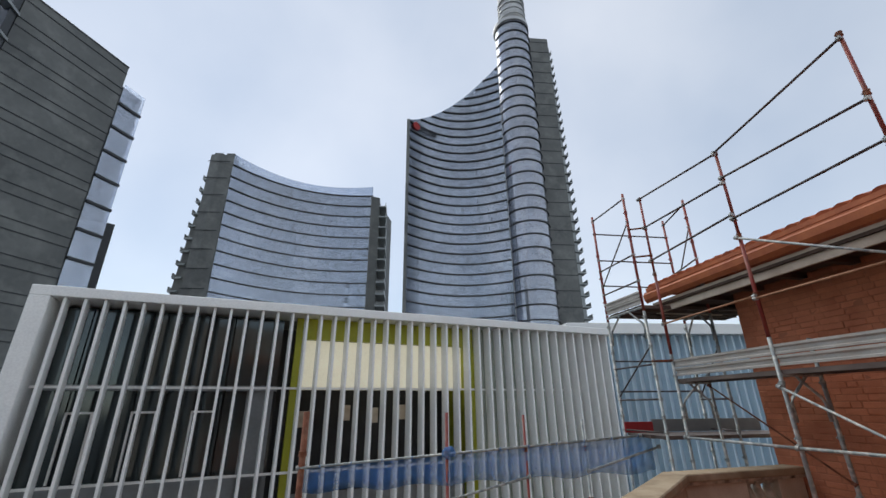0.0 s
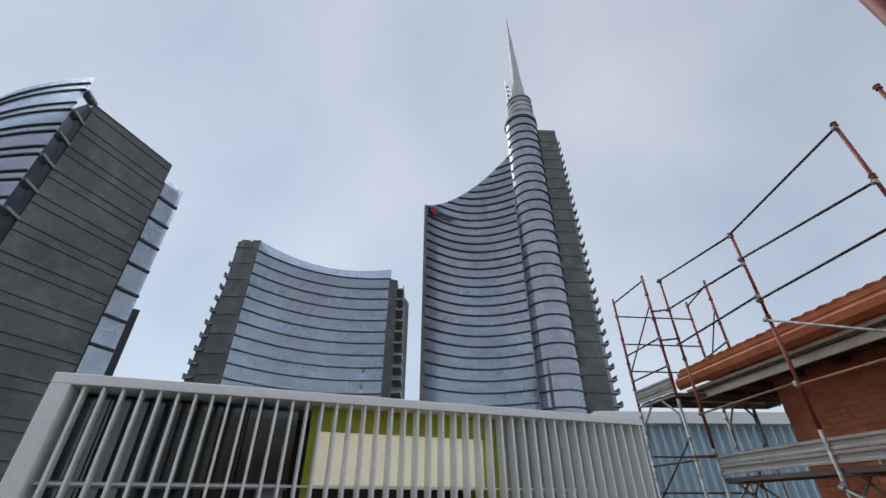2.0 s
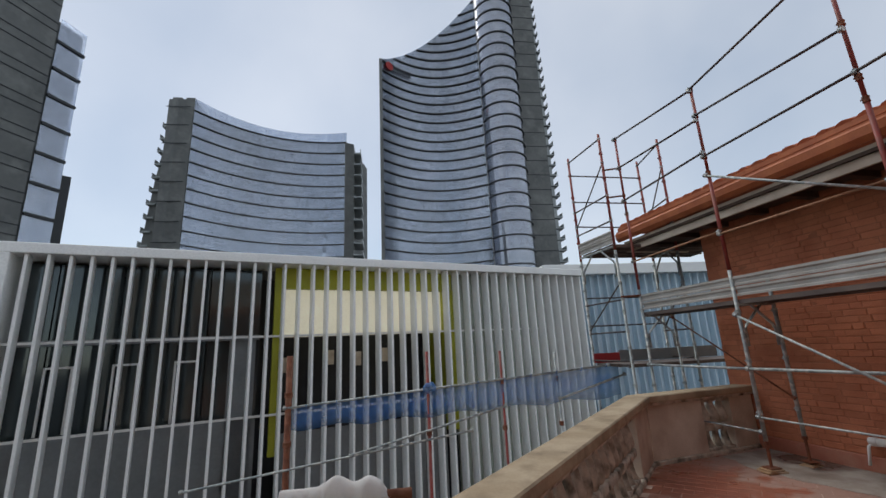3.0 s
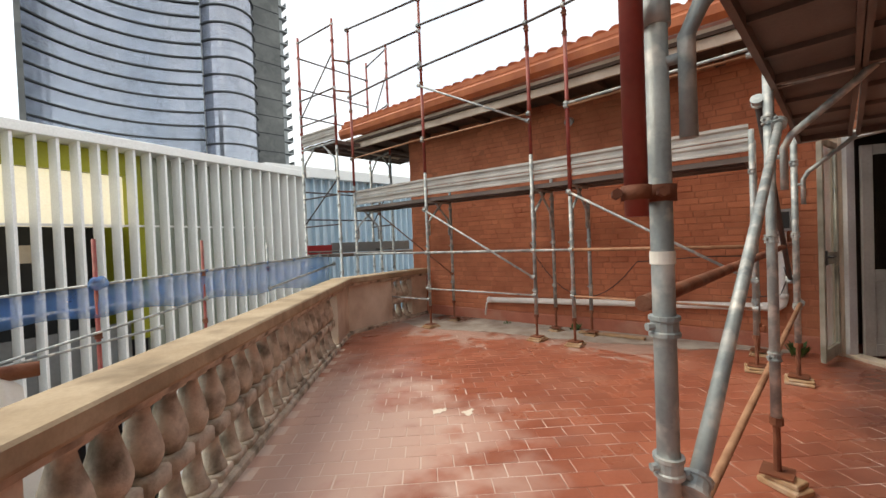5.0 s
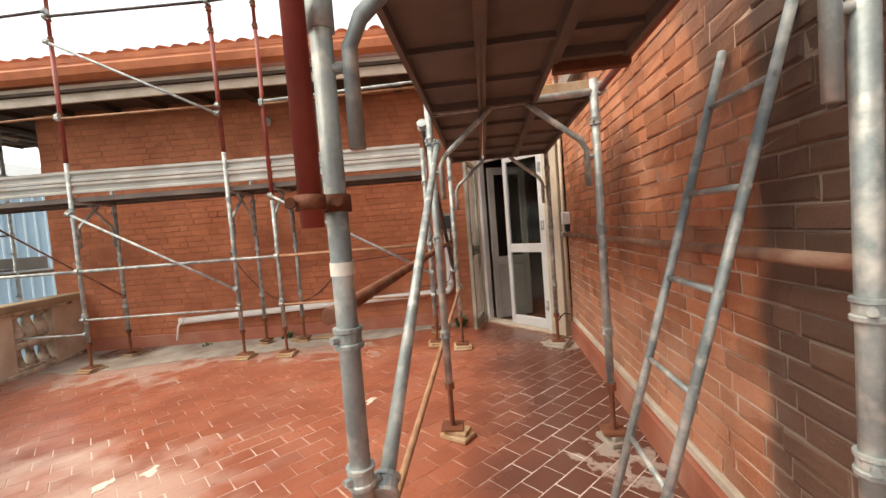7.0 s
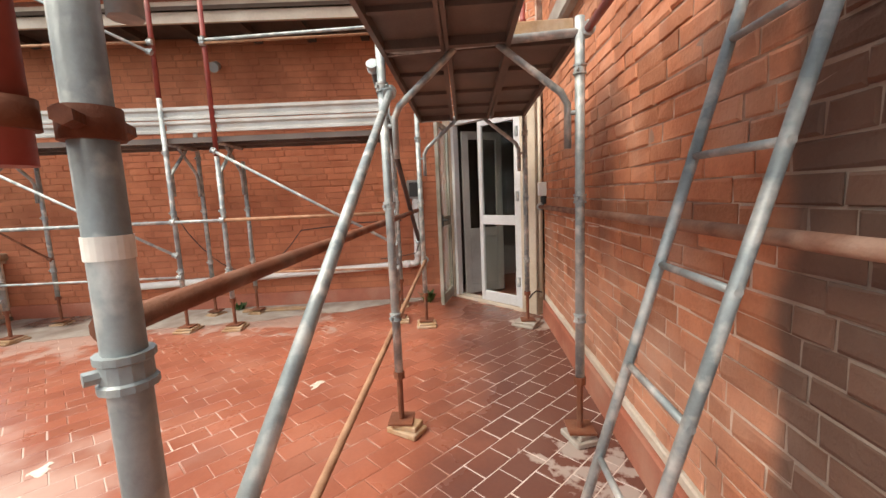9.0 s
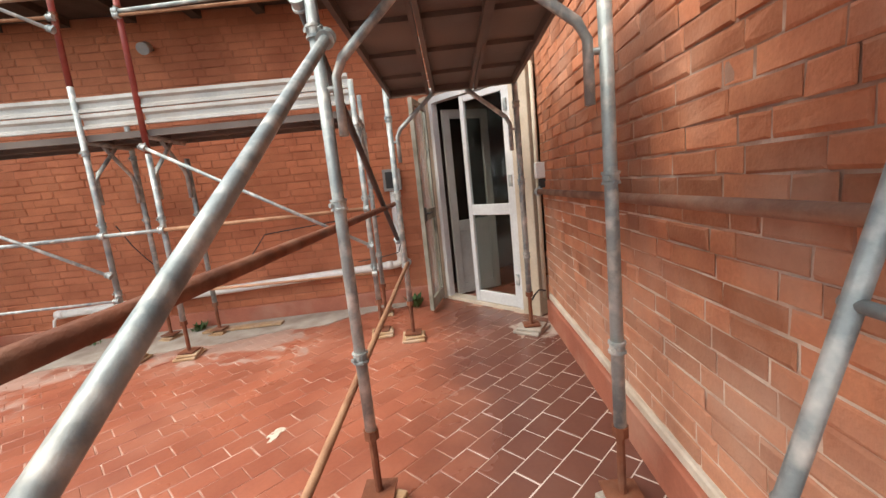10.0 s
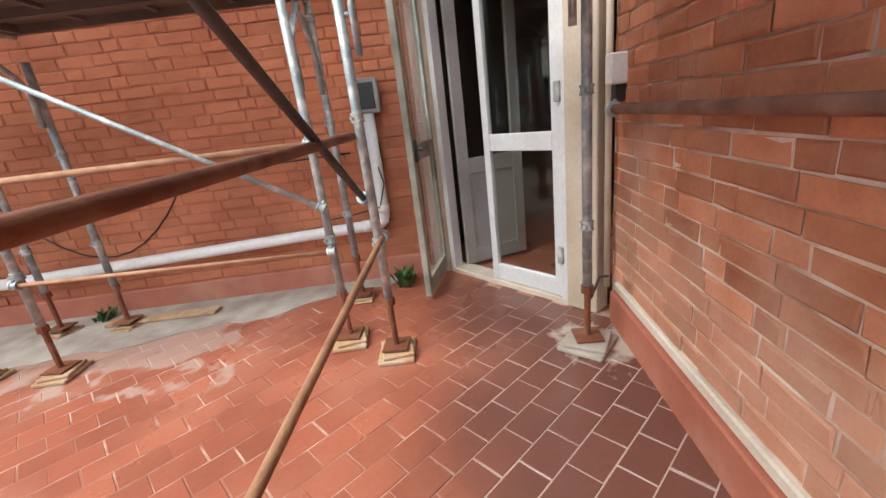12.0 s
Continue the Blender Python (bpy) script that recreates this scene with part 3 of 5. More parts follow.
def leaf(name, m, w, mat, label):
    """A framed leaf with two panes: x across from its hinge, y its thickness."""
    lf = thing(name, label, "", "")
    lf.parent = door
    st = 0.055
    for x0 in (0.0, w - st):
        b = bm_new()
        add_box(b, (x0, -0.022, 0.04), (x0 + st, 0.022, 2.20), m, bevel=0.004)
        part("stile", b, mat, lf)
    for z0, z1 in ((0.04, 0.16), (0.98, 1.09), (2.14, 2.20)):
        b = bm_new()
        add_box(b, (st, -0.02, z0), (w - st, 0.02, z1), m, bevel=0.004)
        part("rail", b, mat, lf)
    for z0, z1 in ((0.16, 0.98), (1.09, 2.14)):
        b = bm_new()
        add_box(b, (st, -0.004, z0), (w - st, 0.004, z1), m)
        ob = part("pane", b, GLASS, lf, "clear glass pane")
        ob.visible_shadow = False
    return lf


# fixed leaf closed in the frame
lf = leaf("door_leaf", D @ Matrix.Translation((0.245, -0.01, 0)), 0.60, WHITEALU, "closed white framed glass leaf")
for z in (0.28, 1.25, 1.95):
    b = bm_new()
    add_box(b, (0.225, 0.02, z), (0.265, 0.04, z + 0.11), D, bevel=0.004)
    part("hinge", b, GALV, lf)
# open leaf swung out to the terrace
hinge = Vector((6.61, -0.185, 0))
free = Vector((6.05, -0.09, 0))
LM = along(hinge, free)
lf2 = leaf("door_leaf", LM, 0.58, AGEDALU, "open leaf with a grimy aged frame and glass")
b = bm_new()
add_box(b, (0.50, 0.022, 0.98), (0.56, 0.035, 1.12), LM, bevel=0.004)
add_tube(b, LM @ Vector((0.53, 0.03, 1.06)), LM @ Vector((0.53, 0.075, 1.06)), 0.011)
add_tube(b, LM @ Vector((0.53, 0.07, 1.06)), LM @ Vector((0.42, 0.07, 1.06)), 0.010)
part("door_handle", b, BLACK, lf2, "black lever handle")
# inner timber door standing ajar behind
IN = along(D @ Vector((LEN - 0.135, -0.10, 0)), D @ Vector((LEN - 0.33, -0.645, 0)))
lf3 = thing("inner_door_leaf", "grey-brown inner door leaf standing ajar", "")
lf3.parent = door
b = bm_new()
for x0, x1, z0, z1 in ((0, 0.09, 0.03, 2.15), (0.49, 0.58, 0.03, 2.15), (0.09, 0.49, 0.03, 0.15), (0.09, 0.49, 0.78, 0.9), (0.09, 0.49, 2.05, 2.15)):
    add_box(b, (x0, -0.02, z0), (x1, 0.02, z1), IN, bevel=0.004)
part("frame", b, DARKDOOR, lf3)
b = bm_new()
add_box(b, (0.09, -0.008, 0.15), (0.49, 0.008, 0.78), IN)
part("panel", b, DARKDOOR, lf3)
b = bm_new()
add_box(b, (0.09, -0.003, 0.9), (0.49, 0.003, 2.05), IN)
ob = part("pane", b, GLASS, lf3)
ob.visible_shadow = False
# the hall behind, a closed box with its dimness put into the colour
bm = bm_new()
add_box(bm, (-1.2, -3.2, -0.02), (2.4, -0.125, 0.0), D)
solo("floor_hall", bm, TILE, "dark tiled floor of the dim hall", "floor", kind="structure")
bm = bm_new()
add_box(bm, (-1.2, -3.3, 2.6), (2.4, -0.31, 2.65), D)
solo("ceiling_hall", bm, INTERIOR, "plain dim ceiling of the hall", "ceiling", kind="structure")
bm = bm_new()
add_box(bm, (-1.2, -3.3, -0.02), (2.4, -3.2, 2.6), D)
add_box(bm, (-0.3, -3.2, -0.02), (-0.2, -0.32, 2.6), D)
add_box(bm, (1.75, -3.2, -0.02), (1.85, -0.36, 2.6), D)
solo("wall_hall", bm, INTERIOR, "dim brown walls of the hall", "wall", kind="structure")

# ---- balustrade ----
COPE_Z = 0.865
pB = BAL_B - BAL_A
L1 = pB.length
M1 = along(BAL_A, BAL_B)             # left of the way is outside
M2 = along(BAL_B, BAL_C)
L2 = (BAL_C - BAL_B).length
balustrade = thing("balustrade", "weathered cast-stone balustrade with a broad sandy coping", "balustrade", kind="structure")


def sweep(name, profile, mat, label):
    """A moulding along both runs of the balustrade, mitred at the bend."""
    d1, d2 = (BAL_B - BAL_A).normalized(), (BAL_C - BAL_B).normalized()
    n1, n2 = Vector((-d1.y, d1.x, 0)), Vector((-d2.y, d2.x, 0))
    nb = (n1 + n2).normalized()
    nb = nb / nb.dot(n1)
    b = bm_new()
    rings = []
    for p, nn in ((BAL_A, n1), (BAL_B, nb), (BAL_C, n2)):
        rings.append([b.verts.new(p + nn * y + Vector((0, 0, z))) for y, z in profile])
    k = len(profile)
    for r0, r1 in zip(rings, rings[1:]):
        for i in range(k):
            b.faces.new((r0[i], r0[(i + 1) % k], r1[(i + 1) % k], r1[i]))
    b.faces.new(rings[0][::-1])
    b.faces.new(rings[-1])
    return part(name, b, mat, balustrade, label)


sweep("coping", [(-0.045, 0.775), (-0.05, 0.79), (-0.05, COPE_Z - 0.012), (-0.038, COPE_Z), (0.255, COPE_Z - 0.004), (0.27, COPE_Z - 0.016), (0.27, 0.775)], COPING, "sandy stained coping slab")
sweep("bed_moulding", [(-0.015, 0.735), (-0.025, 0.76), (-0.025, 0.776), (0.235, 0.776), (0.235, 0.735)], STONE, "moulding under the coping")
sweep("plinth", [(-0.01, -0.01), (-0.01, 0.035), (0.005, 0.05), (0.22, 0.05), (0.22, -0.3)], STONE, "low stone plinth")

bm = bm_new()
add_box(bm, (-0.085, -0.085, 0.045), (0.085, 0.085, 0.095), bevel=0.01)
add_lathe(bm, [(0.078, 0.095), (0.074, 0.115), (0.06, 0.15), (0.047, 0.21), (0.040, 0.27), (0.040, 0.292), (0.05, 0.30), (0.05, 0.312)], (0, 0, 0), 12)
add_box(bm, (-0.083, -0.083, 0.31), (0.083, 0.083, 0.40), bevel=0.012)
add_lathe(bm, [(0.058, 0.40), (0.074, 0.425), (0.085, 0.46), (0.086, 0.49), (0.076, 0.54), (0.058, 0.60), (0.045, 0.65), (0.041, 0.675), (0.05, 0.685), (0.05, 0.695)], (0, 0, 0), 12)
add_box(bm, (-0.066, -0.066, 0.692), (0.066, 0.066, 0.738), bevel=0.008)
baluster_mesh = finish(bm, "baluster", STONE, smooth=True)
PIERS1 = [(0.0, 0.5), (2.75, 3.62), (L1 - 0.78, L1)]
s = 0.62
while s < L1 - 0.8:
    if all(not (a - 0.06 < s < b + 0.06) for a, b in PIERS1):
        ob = new("baluster", baluster_mesh)
        ob.parent = balustrade
        ob.matrix_basis = M1 @ Matrix.Translation((s, 0.105, 0)) @ pose(0, 0, 0, 0, 0, random.uniform(-3, 3))
    s += 0.19
for a, b0 in PIERS1:
    b = bm_new()
    add_box(b, (a, 0.01, 0.05), (b0 if b0 < L1 else L1 - 0.005, 0.205, 0.736), M1, bevel=0.006)
    part("pier", b, PLASTER, balustrade, "stained plaster pier")
for a, b0 in ((0.0, 0.98), (1.52, L2 - 0.02)):
    b = bm_new()
    add_box(b, (a + 0.004, 0.01, 0.05), (b0, 0.205, 0.736), M2, bevel=0.006)
    part("pier", b, PLASTER, balustrade, "stained plaster pier")
for k in range(3):
    ob = new("baluster", baluster_mesh)
    ob.parent = balustrade
    ob.matrix_basis = M2 @ Matrix.Translation((1.08 + k * 0.17, 0.105, 0))


# ---- scaffold parts ----
TUBE = 0.0242
UP = Vector((0, 0, 1))


def coupler(bm, p, axis=UP, r=0.0285, h=0.045):
    a = Vector(axis).normalized()
    old = set(bm.verts)
    add_lathe(bm, [(r + 0.004, -h / 2), (r + 0.004, -h * 0.3), (r, -h * 0.24), (r, h * 0.24), (r + 0.004, h * 0.3), (r + 0.004, h / 2)], (0, 0, 0), 14)
    turn = Matrix.Translation(p) @ a.to_track_quat("Z", "Y").to_matrix().to_4x4()
    bmesh.ops.transform(bm, matrix=turn, verts=[v for v in bm.verts if v not in old])
    side = a.cross(Vector((0.6, 0.8, 0.1))).normalized()
    add_tube(bm, Vector(p) + side * r * 0.6, Vector(p) + side * (r + 0.014), 0.009, 8)


def scaffold_frame(outer, inner, base, deck, top, label, lower=GALV, upper=REDPAINT, split=2.3, jack=0.28, gusset=True, group="scaffolding frames", clips=None):
    """One H-frame: two standards with jacks, a transom at deck height, corner braces and couplers."""
    o, i = Vector((*outer, 0)), Vector((*inner, 0))
    fr = thing("scaffolding", label, "scaffolding", group)
    for p in (o, i):
        zs = min(split, top)
        b = bm_new()
        add_tube(b, p + UP * (base + jack), p + UP * zs, TUBE)
        part("standard", b, lower, fr, smooth=True)
        if top > split:
            b = bm_new()
            add_tube(b, p + UP * (split + 0.002), p + UP * top, TUBE)
            part("standard", b, upper, fr, "red oxide painted upper tube", smooth=True)
        b = bm_new()
        add_tube(b, p + UP * (base + 0.012), p + UP * (base + jack + 0.03), 0.017, 8)
        add_tube(b, p + UP * (base + jack - 0.02), p + UP * (base + jack + 0.02), 0.032, 8)
        add_box(b, (p.x - 0.07, p.y - 0.07, base + 0.004), (p.x + 0.07, p.y + 0.07, base + 0.014))
        part("screw_jack", b, RUST, fr, "rusty screw jack")
        z = max(base, -1.0) + 0.62
        heights = list(clips) if clips else []
        while not clips and z < top - 0.1:
            heights.append(z)
            z += 0.62 if z < 1.5 else 0.5
        for z in heights:
            b = bm_new()
            coupler(b, p + UP * z)
            part("coupler", b, lower if z < split else upper, fr)
    b = bm_new()
    add_tube(b, o + UP * (deck - 0.03), i + UP * (deck - 0.03), TUBE * 0.9)
    part("transom", b, lower, fr, smooth=True)
    if gusset:
        d = (i - o).normalized()
        ln = (i - o).length
        for p, s in ((o, 1), (i, -1)):
            b = bm_new()
            e = p + d * s * 0.058
            add_tube(b, p + UP * (deck - 0.40), e + UP * (deck - 0.40), 0.012, 6)
            add_path(b, [e + UP * (deck - 0.57), e + UP * (deck - 0.36), e + d * s * 0.03 + UP * (deck - 0.30), e + d * s * 0.27 + UP * (deck - 0.10), e + d * s * 0.33 + UP * (deck - 0.045)], 0.018)
            part("corner_brace", b, lower, fr, "bent tube corner brace", smooth=True)
    return fr


def rail(p, q, mat, label, name="guard_rail", r=0.0205, group="scaffold tubes", ends=True):
    t = thing(name, label, "scaffold tube", group)
    b = bm_new()
    add_tube(b, p, q, r)
    part("tube", b, mat, t, smooth=True)
    if ends:
        for e in (p, q):
            b = bm_new()
            coupler(b, Vector(e), Vector(q) - Vector(p), r + 0.010, 0.045)
            part("end_clip", b, GALV if mat is not RUST else RUST, t)
    return t


def deck_board(p, q, width, z, label, mat=DECK, group="scaffold decks"):
    """A pressed steel plank from p to q (centre line), with folded edges and ribs below."""
    m = along(Vector((*p, z)), Vector((*q, z)))
    ln = (Vector(q) - Vector(p)).length
    t = thing("scaffold_deck", label, "scaffold deck", group)
    b = bm_new()
    add_box(b, (0.0, -width / 2, -0.006), (ln, width / 2, 0.0), m)
    part("plate", b, mat, t)
    for s in (-1, 1):
        y = s * (width / 2 - 0.012)
        b = bm_new()
        add_box(b, (0.0, y - 0.012, -0.055), (ln, y + 0.012, -0.006), m)
        part("folded_edge", b, mat, t)
    for x, w, h in ((0.02, 0.04, 0.05), (ln - 0.06, 0.04, 0.05), (ln * 0.25, 0.03, 0.03), (ln * 0.5, 0.03, 0.03), (ln * 0.75, 0.03, 0.03)):
        b = bm_new()
        add_box(b, (x, -width / 2 + 0.024, -h), (x + w, width / 2 - 0.024, -0.006), m)
        part("crossbar", b, mat, t)
    return t


def toe_board(p, q, z0, label, h=0.30):
    """Two stacked ribbed aluminium boards standing on edge."""
    m = along(Vector((*p, 0)), Vector((*q, 0)))
    ln = (Vector(q) - Vector(p)).length
    t = thing("toe_board", label, "toe board", "toe boards")
    for k in range(2):
        b = bm_new()
        z = z0 + k * h / 2
        hh = h / 2 - 0.012
        prof = [(0, 0), (0.034, 0.0), (0.034, hh * 0.2), (0.010, hh * 0.3), (0.010, hh * 0.62), (0.034, hh * 0.76), (0.034, hh), (0, hh)]
        off = 0.02 * k
        rows = [[b.verts.new(m @ Vector((x, y, z + zz))) for y, zz in prof] for x in (off, ln - 0.03 * (1 - k))]
        for i in range(len(prof)):
            j = (i + 1) % len(prof)
            b.faces.new((rows[0][i], rows[0][j], rows[1][j], rows[1][i]))
        b.faces.new(rows[0])
        b.faces.new(rows[1][::-1])
        part("board", b, ALU, t)
    return t


def pad(x, y, rz, w=0.24, d=0.2, h=0.045, mat=TIMBER, label="pale splintered timber pad under a scaffold foot"):
    t = thing("timber_pad", label, "timber pad", "timber pads")
    b = bm_new()
    add_box(b, (-w / 2, -d / 2, 0), (w / 2, d / 2, h * 0.55), pose(x, y, 0, 0, 0, rz), bevel=0.006)
    part("board", b, mat, t)
    b = bm_new()
    add_box(b, (-w / 2 + 0.02, -d / 2 + 0.01, h * 0.55), (w / 2 - 0.03, d / 2 - 0.015, h), pose(x, y, 0, 0, 0, rz + 9), bevel=0.005)
    part("board", b, mat, t)
    return t


# ---- south scaffold over the walk ----
SX = [(1.70, -0.019, -1.00), (3.46, -0.01, -1.00), (5.40, 0.045, -1.00)]
DK = 2.12
scaffold_frame((SX[0][0], SX[0][1]), (1.72, -1.06), 0.05, DK, 2.16, "scuffed galvanised scaffold frame standing on the terrace", jack=0.22, clips=(0.84, 1.15))
scaffold_frame((SX[1][0], SX[1][1]), (3.36, -1.0), 0.06, DK, 2.16, "galvanised scaffold frame on a rusty screw jack", jack=0.28)
scaffold_frame((SX[2][0], SX[2][1]), (5.35, -1.0), 0.05, DK, 3.2, "galvanised scaffold frame beside the door", upper=REDPAINT, split=2.16)
pad(3.44, -0.04, 62, 0.2, 0.13, 0.06, label="chipped stone-coloured block under a scaffold foot")
pad(3.36, -1.0, 20, 0.17, 0.14, 0.06, CEMENT, "cement-crusted block under a scaffold foot")
pad(5.40, 0.045, 5)
pad(5.35, -1.0, -35, 0.26, 0.24, 0.05, CEMENT, "cement-crusted pad under a scaffold foot")
pad(1.70, -0.019, 10)
pad(1.72, -1.06, 0)
# decks: the far bay is full, the near bay has an open hatch by the wall
for a, b0, lab in (((3.42, -0.19), (5.38, -0.15), ""), ((3.42, -0.52), (5.38, -0.50), ""), ((3.42, -0.84), (5.38, -0.84), ""), ((1.70, -0.20), (3.42, -0.19), ""), ((1.70, -0.53), (3.42, -0.51), ""), ((1.70, -0.86), (2.80, -0.84), "")):
    deck_board(a, b0, 0.327, DK, "brown-grey steel scaffold plank with folded edges")
bm = bm_new()
add_box(bm, (2.79, -1.02, DK - 0.09), (2.84, -0.68, DK + 0.01), bevel=0.004)
solo("hatch_bar", bm, RUST, "dark rusty bar at the edge of the deck hatch", "scaffold tube")
bm = bm_new()
add_box(bm, (3.39, -0.98, DK - 0.03), (3.43, -0.66, DK + 0.05), bevel=0.004)
solo("toe_plank", bm, TIMBER, "pale paint-splashed board lying across the deck", "board")
# tubes
rail((1.73, 0.035, 1.19), (5.42, 0.085, 1.21), RUST, "long rusty brown guard rail tube", r=0.0195, ends=False)
rail((1.74, -0.06, 0.79), (3.43, -0.055, 1.885), GALV, "galvanised diagonal scaffold brace tube", "diagonal_brace", r=0.019)
rail((3.47, 0.035, 2.03), (5.42, 0.09, 0.90), DARKTUBE, "dark painted diagonal scaffold brace", "diagonal_brace", r=0.018)
rail((1.76, 0.056, 0.408), (5.42, 0.025, 0.694), TANRUST, "thin rusty tan scaffold brace", "diagonal_brace", r=0.016)
rail((1.2, -1.165, 1.22), (5.50, -1.165, 1.19), WALLRUST, "dull rusty tube running along the brick wall", r=0.022)
rail((1.74, -1.035, 2.10), (3.36, -1.035, 2.10), REDPAINT, "red oxide tube along the deck hatch", r=0.02)
bm = bm_new()
add_tube(bm, (1.628, 0.006, 1.39), (1.628, 0.006, 3.3), 0.0235, 18)
solo("red_pipe", bm, REDPAINT, "thick red painted pipe clamped to a scaffold standard", "pipe", smooth=True)
t = thing("tube_clamp", "rusty swivel clamp gripping the red pipe", "clamp")
b = bm_new()
add_tube(b, (1.70, -0.019, 1.422), (1.70, -0.019, 1.458), 0.032, 18)
add_tube(b, (1.628, 0.006, 1.425), (1.628, 0.006, 1.455), 0.030, 18)
part("collar", b, RUST, t, smooth=True)
for dx, dy in ((0.05, 0.0), (-0.02, -0.06), (-0.07, 0.015), (0.055, -0.05)):
    b = bm_new()
    add_tube(b, (1.68 + dx - 0.02, 0.025 + dy - 0.01, 1.44), (1.68 + dx + 0.02, 0.025 + dy + 0.01, 1.44), 0.011, 6)
    part("bolt", b, RUST, t)
bm = bm_new()
add_tube(bm, (1.70, -0.019, 1.286), (1.70, -0.019, 1.314), 0.0258, 24)
solo("tape_band", bm, TAPE, "cream band of tape round a scaffold tube", "tape")
bm = bm_new()
add_tube(bm, (1.70, -0.019, 1.80), (1.70, -0.019, 1.87), 0.031, 10)
solo("tube_joint", bm, GALV, "swollen galvanised joint on the standard", "tube joint", smooth=True)

# ladder leaning on the brick wall
ladder = thing("ladder", "galvanised tube ladder leaning against the brick wall", "ladder")
LT, LB = Vector((0, -1.215, 1.92)), Vector((0, -0.685, 0.02))
for x in (2.46, 2.12):
    b = bm_new()
    add_tube(b, LB + Vector((x, 0, 0)), LT + Vector((x, 0, 0)), 0.0155, 12)
    part("stile", b, GALV, ladder, smooth=True)
for k in range(6):
    z = 0.21 + k * 0.303
    f = (z - LB.z) / (LT.z - LB.z)
    y = LB.y + (LT.y - LB.y) * f
    b = bm_new()
    add_tube(b, (2.105, y, z), (2.475, y, z), 0.0105, 10)
    part("rung", b, GALV, ladder, smooth=True)
bm = bm_new()
add_path(bm, [(2.38, -0.86, 0.02), (2.47, -0.92, 0.03), (2.60, -0.98, 0.03), (2.72, -1.03, 0.02)], 0.013)
solo("hose", bm, GREENHOSE, "short length of green hose on the floor", "hose", smooth=True)

# ---- east scaffold along the brick wall ----
EX = [((4.985, 6.25), 0.0), ((5.13, 4.45), 0.0), ((5.39, 2.67), 0.0), ((5.425, 2.15), 0.0), ((5.57, 0.36), 0.0)]
off = n_east * 0.62
ETOP = [5.37, 5.20, 5.6, 5.6, 2.35]
ESPLIT = [2.45, 2.45, 2.45, 1.85, 2.3]
for ((x, y), _), tp, sp in zip(EX, ETOP, ESPLIT):
    base = 0.045 if y < 5 else -9.0
    fr = scaffold_frame((x, y), (x + off.x, y + off.y), base, 2.03, 2.3 if tp < 3 else sp, "weathered scaffold frame along the brick wall", split=2.6)
    if tp > 3:
        st = thing("scaffold_post", "red oxide painted scaffold standard rising past the eave", "scaffold tube", "scaffold posts")
        b = bm_new()
        add_tube(b, (x, y, sp + 0.002), (x, y, 3.84), TUBE)
        part("tube", b, REDPAINT, st, smooth=True)
        b = bm_new()
        add_tube(b, (x, y, 3.842), (x, y, tp), TUBE * 0.85)
        part("tube", b, REDPAINT, st, smooth=True)
        for z in (3.0, 3.84, 4.09, 4.74, tp - 0.03):
            if z < tp:
                b = bm_new()
                coupler(b, (x, y, z), h=0.06)
                part("coupler", b, RUST, st)
    if y < 5:
        pad(x, y, random.uniform(-15, 15))
        pad(x + off.x, y + off.y, random.uniform(-15, 15), 0.2, 0.16, 0.03)
P = [Vector((x, y, 0)) for (x, y), _ in EX]
so = -n_east * 0.035
for a, b0 in ((0, 1), (1, 2), (3, 4)):
    p, q = P[a] + so, P[b0] + so
    rail(p + UP * 1.19, q + UP * 1.19, TANRUST if a == 3 else GALV, "thin tan rusty guard rail tube" if a == 3 else "pale galvanised scaffold guard rail tube", r=0.018)
    if a != 3:
        rail(p + UP * 4.09, q + UP * 4.15, DARKTUBE, "dark guard rail above the eave", r=0.016)
        rail(p + UP * 4.74, q + UP * 4.66, DARKTUBE, "dark guard rail above the eave", r=0.016)
        rail(p + UP * (5.33 if a == 0 else 5.17), q + UP * (5.15 if a == 0 else 5.5), DARKTUBE, "dark top guard rail above the eave", r=0.016)
    rail(p + UP * 2.95, q + UP * 2.98, TANRUST, "thin rusty tan scaffold guard rail tube", r=0.014)
    rail(p + UP * (0.62 if a else 0.45), q + UP * (0.60 if a else 0.45), TANRUST if a == 3 else GALV, "thin rusty lower scaffold rail" if a == 3 else "thin galvanised lower scaffold rail", r=0.012)
rail(P[2] + so + UP * 4.15, P[3] + so + UP * 4.17, DARKTUBE, "short dark rail between two standards", r=0.016)
rail(P[2] + so + UP * 1.19, P[3] + so + UP * 1.19, GALV, "short pale rail between two standards", r=0.016)
rail(P[3] + so + UP * 2.98, Vector((5.45, -0.9, 3.02)), GALV, "pale galvanised scaffold guard rail tube", r=0.016)
rail(P[3] + so + UP * 4.17, Vector((5.5, 0.2, 4.3)), DARKTUBE, "dark guard rail above the eave", r=0.016)
so2 = -n_east * 0.06
rail(P[1] + so2 + UP * 1.86, P[2] + so2 + UP * 0.84, GALV, "pale galvanised diagonal scaffold brace", "diagonal_brace", r=0.015)
rail(P[1] + so2 + UP * 3.80, P[2] + so2 + UP * 2.88, GALV, "pale galvanised diagonal scaffold brace", "diagonal_brace", r=0.015)
rail(P[3] + so2 + UP * 1.90, P[4] + so2 + UP * 0.86, GALV, "pale galvanised diagonal scaffold brace", "diagonal_brace", r=0.015)
rail(P[0] + n_east * 0.6 + UP * 1.95, P[1] + n_east * 0.6 + UP * 0.8, RUST, "thin rusty diagonal scaffold brace", "diagonal_brace", r=0.012)
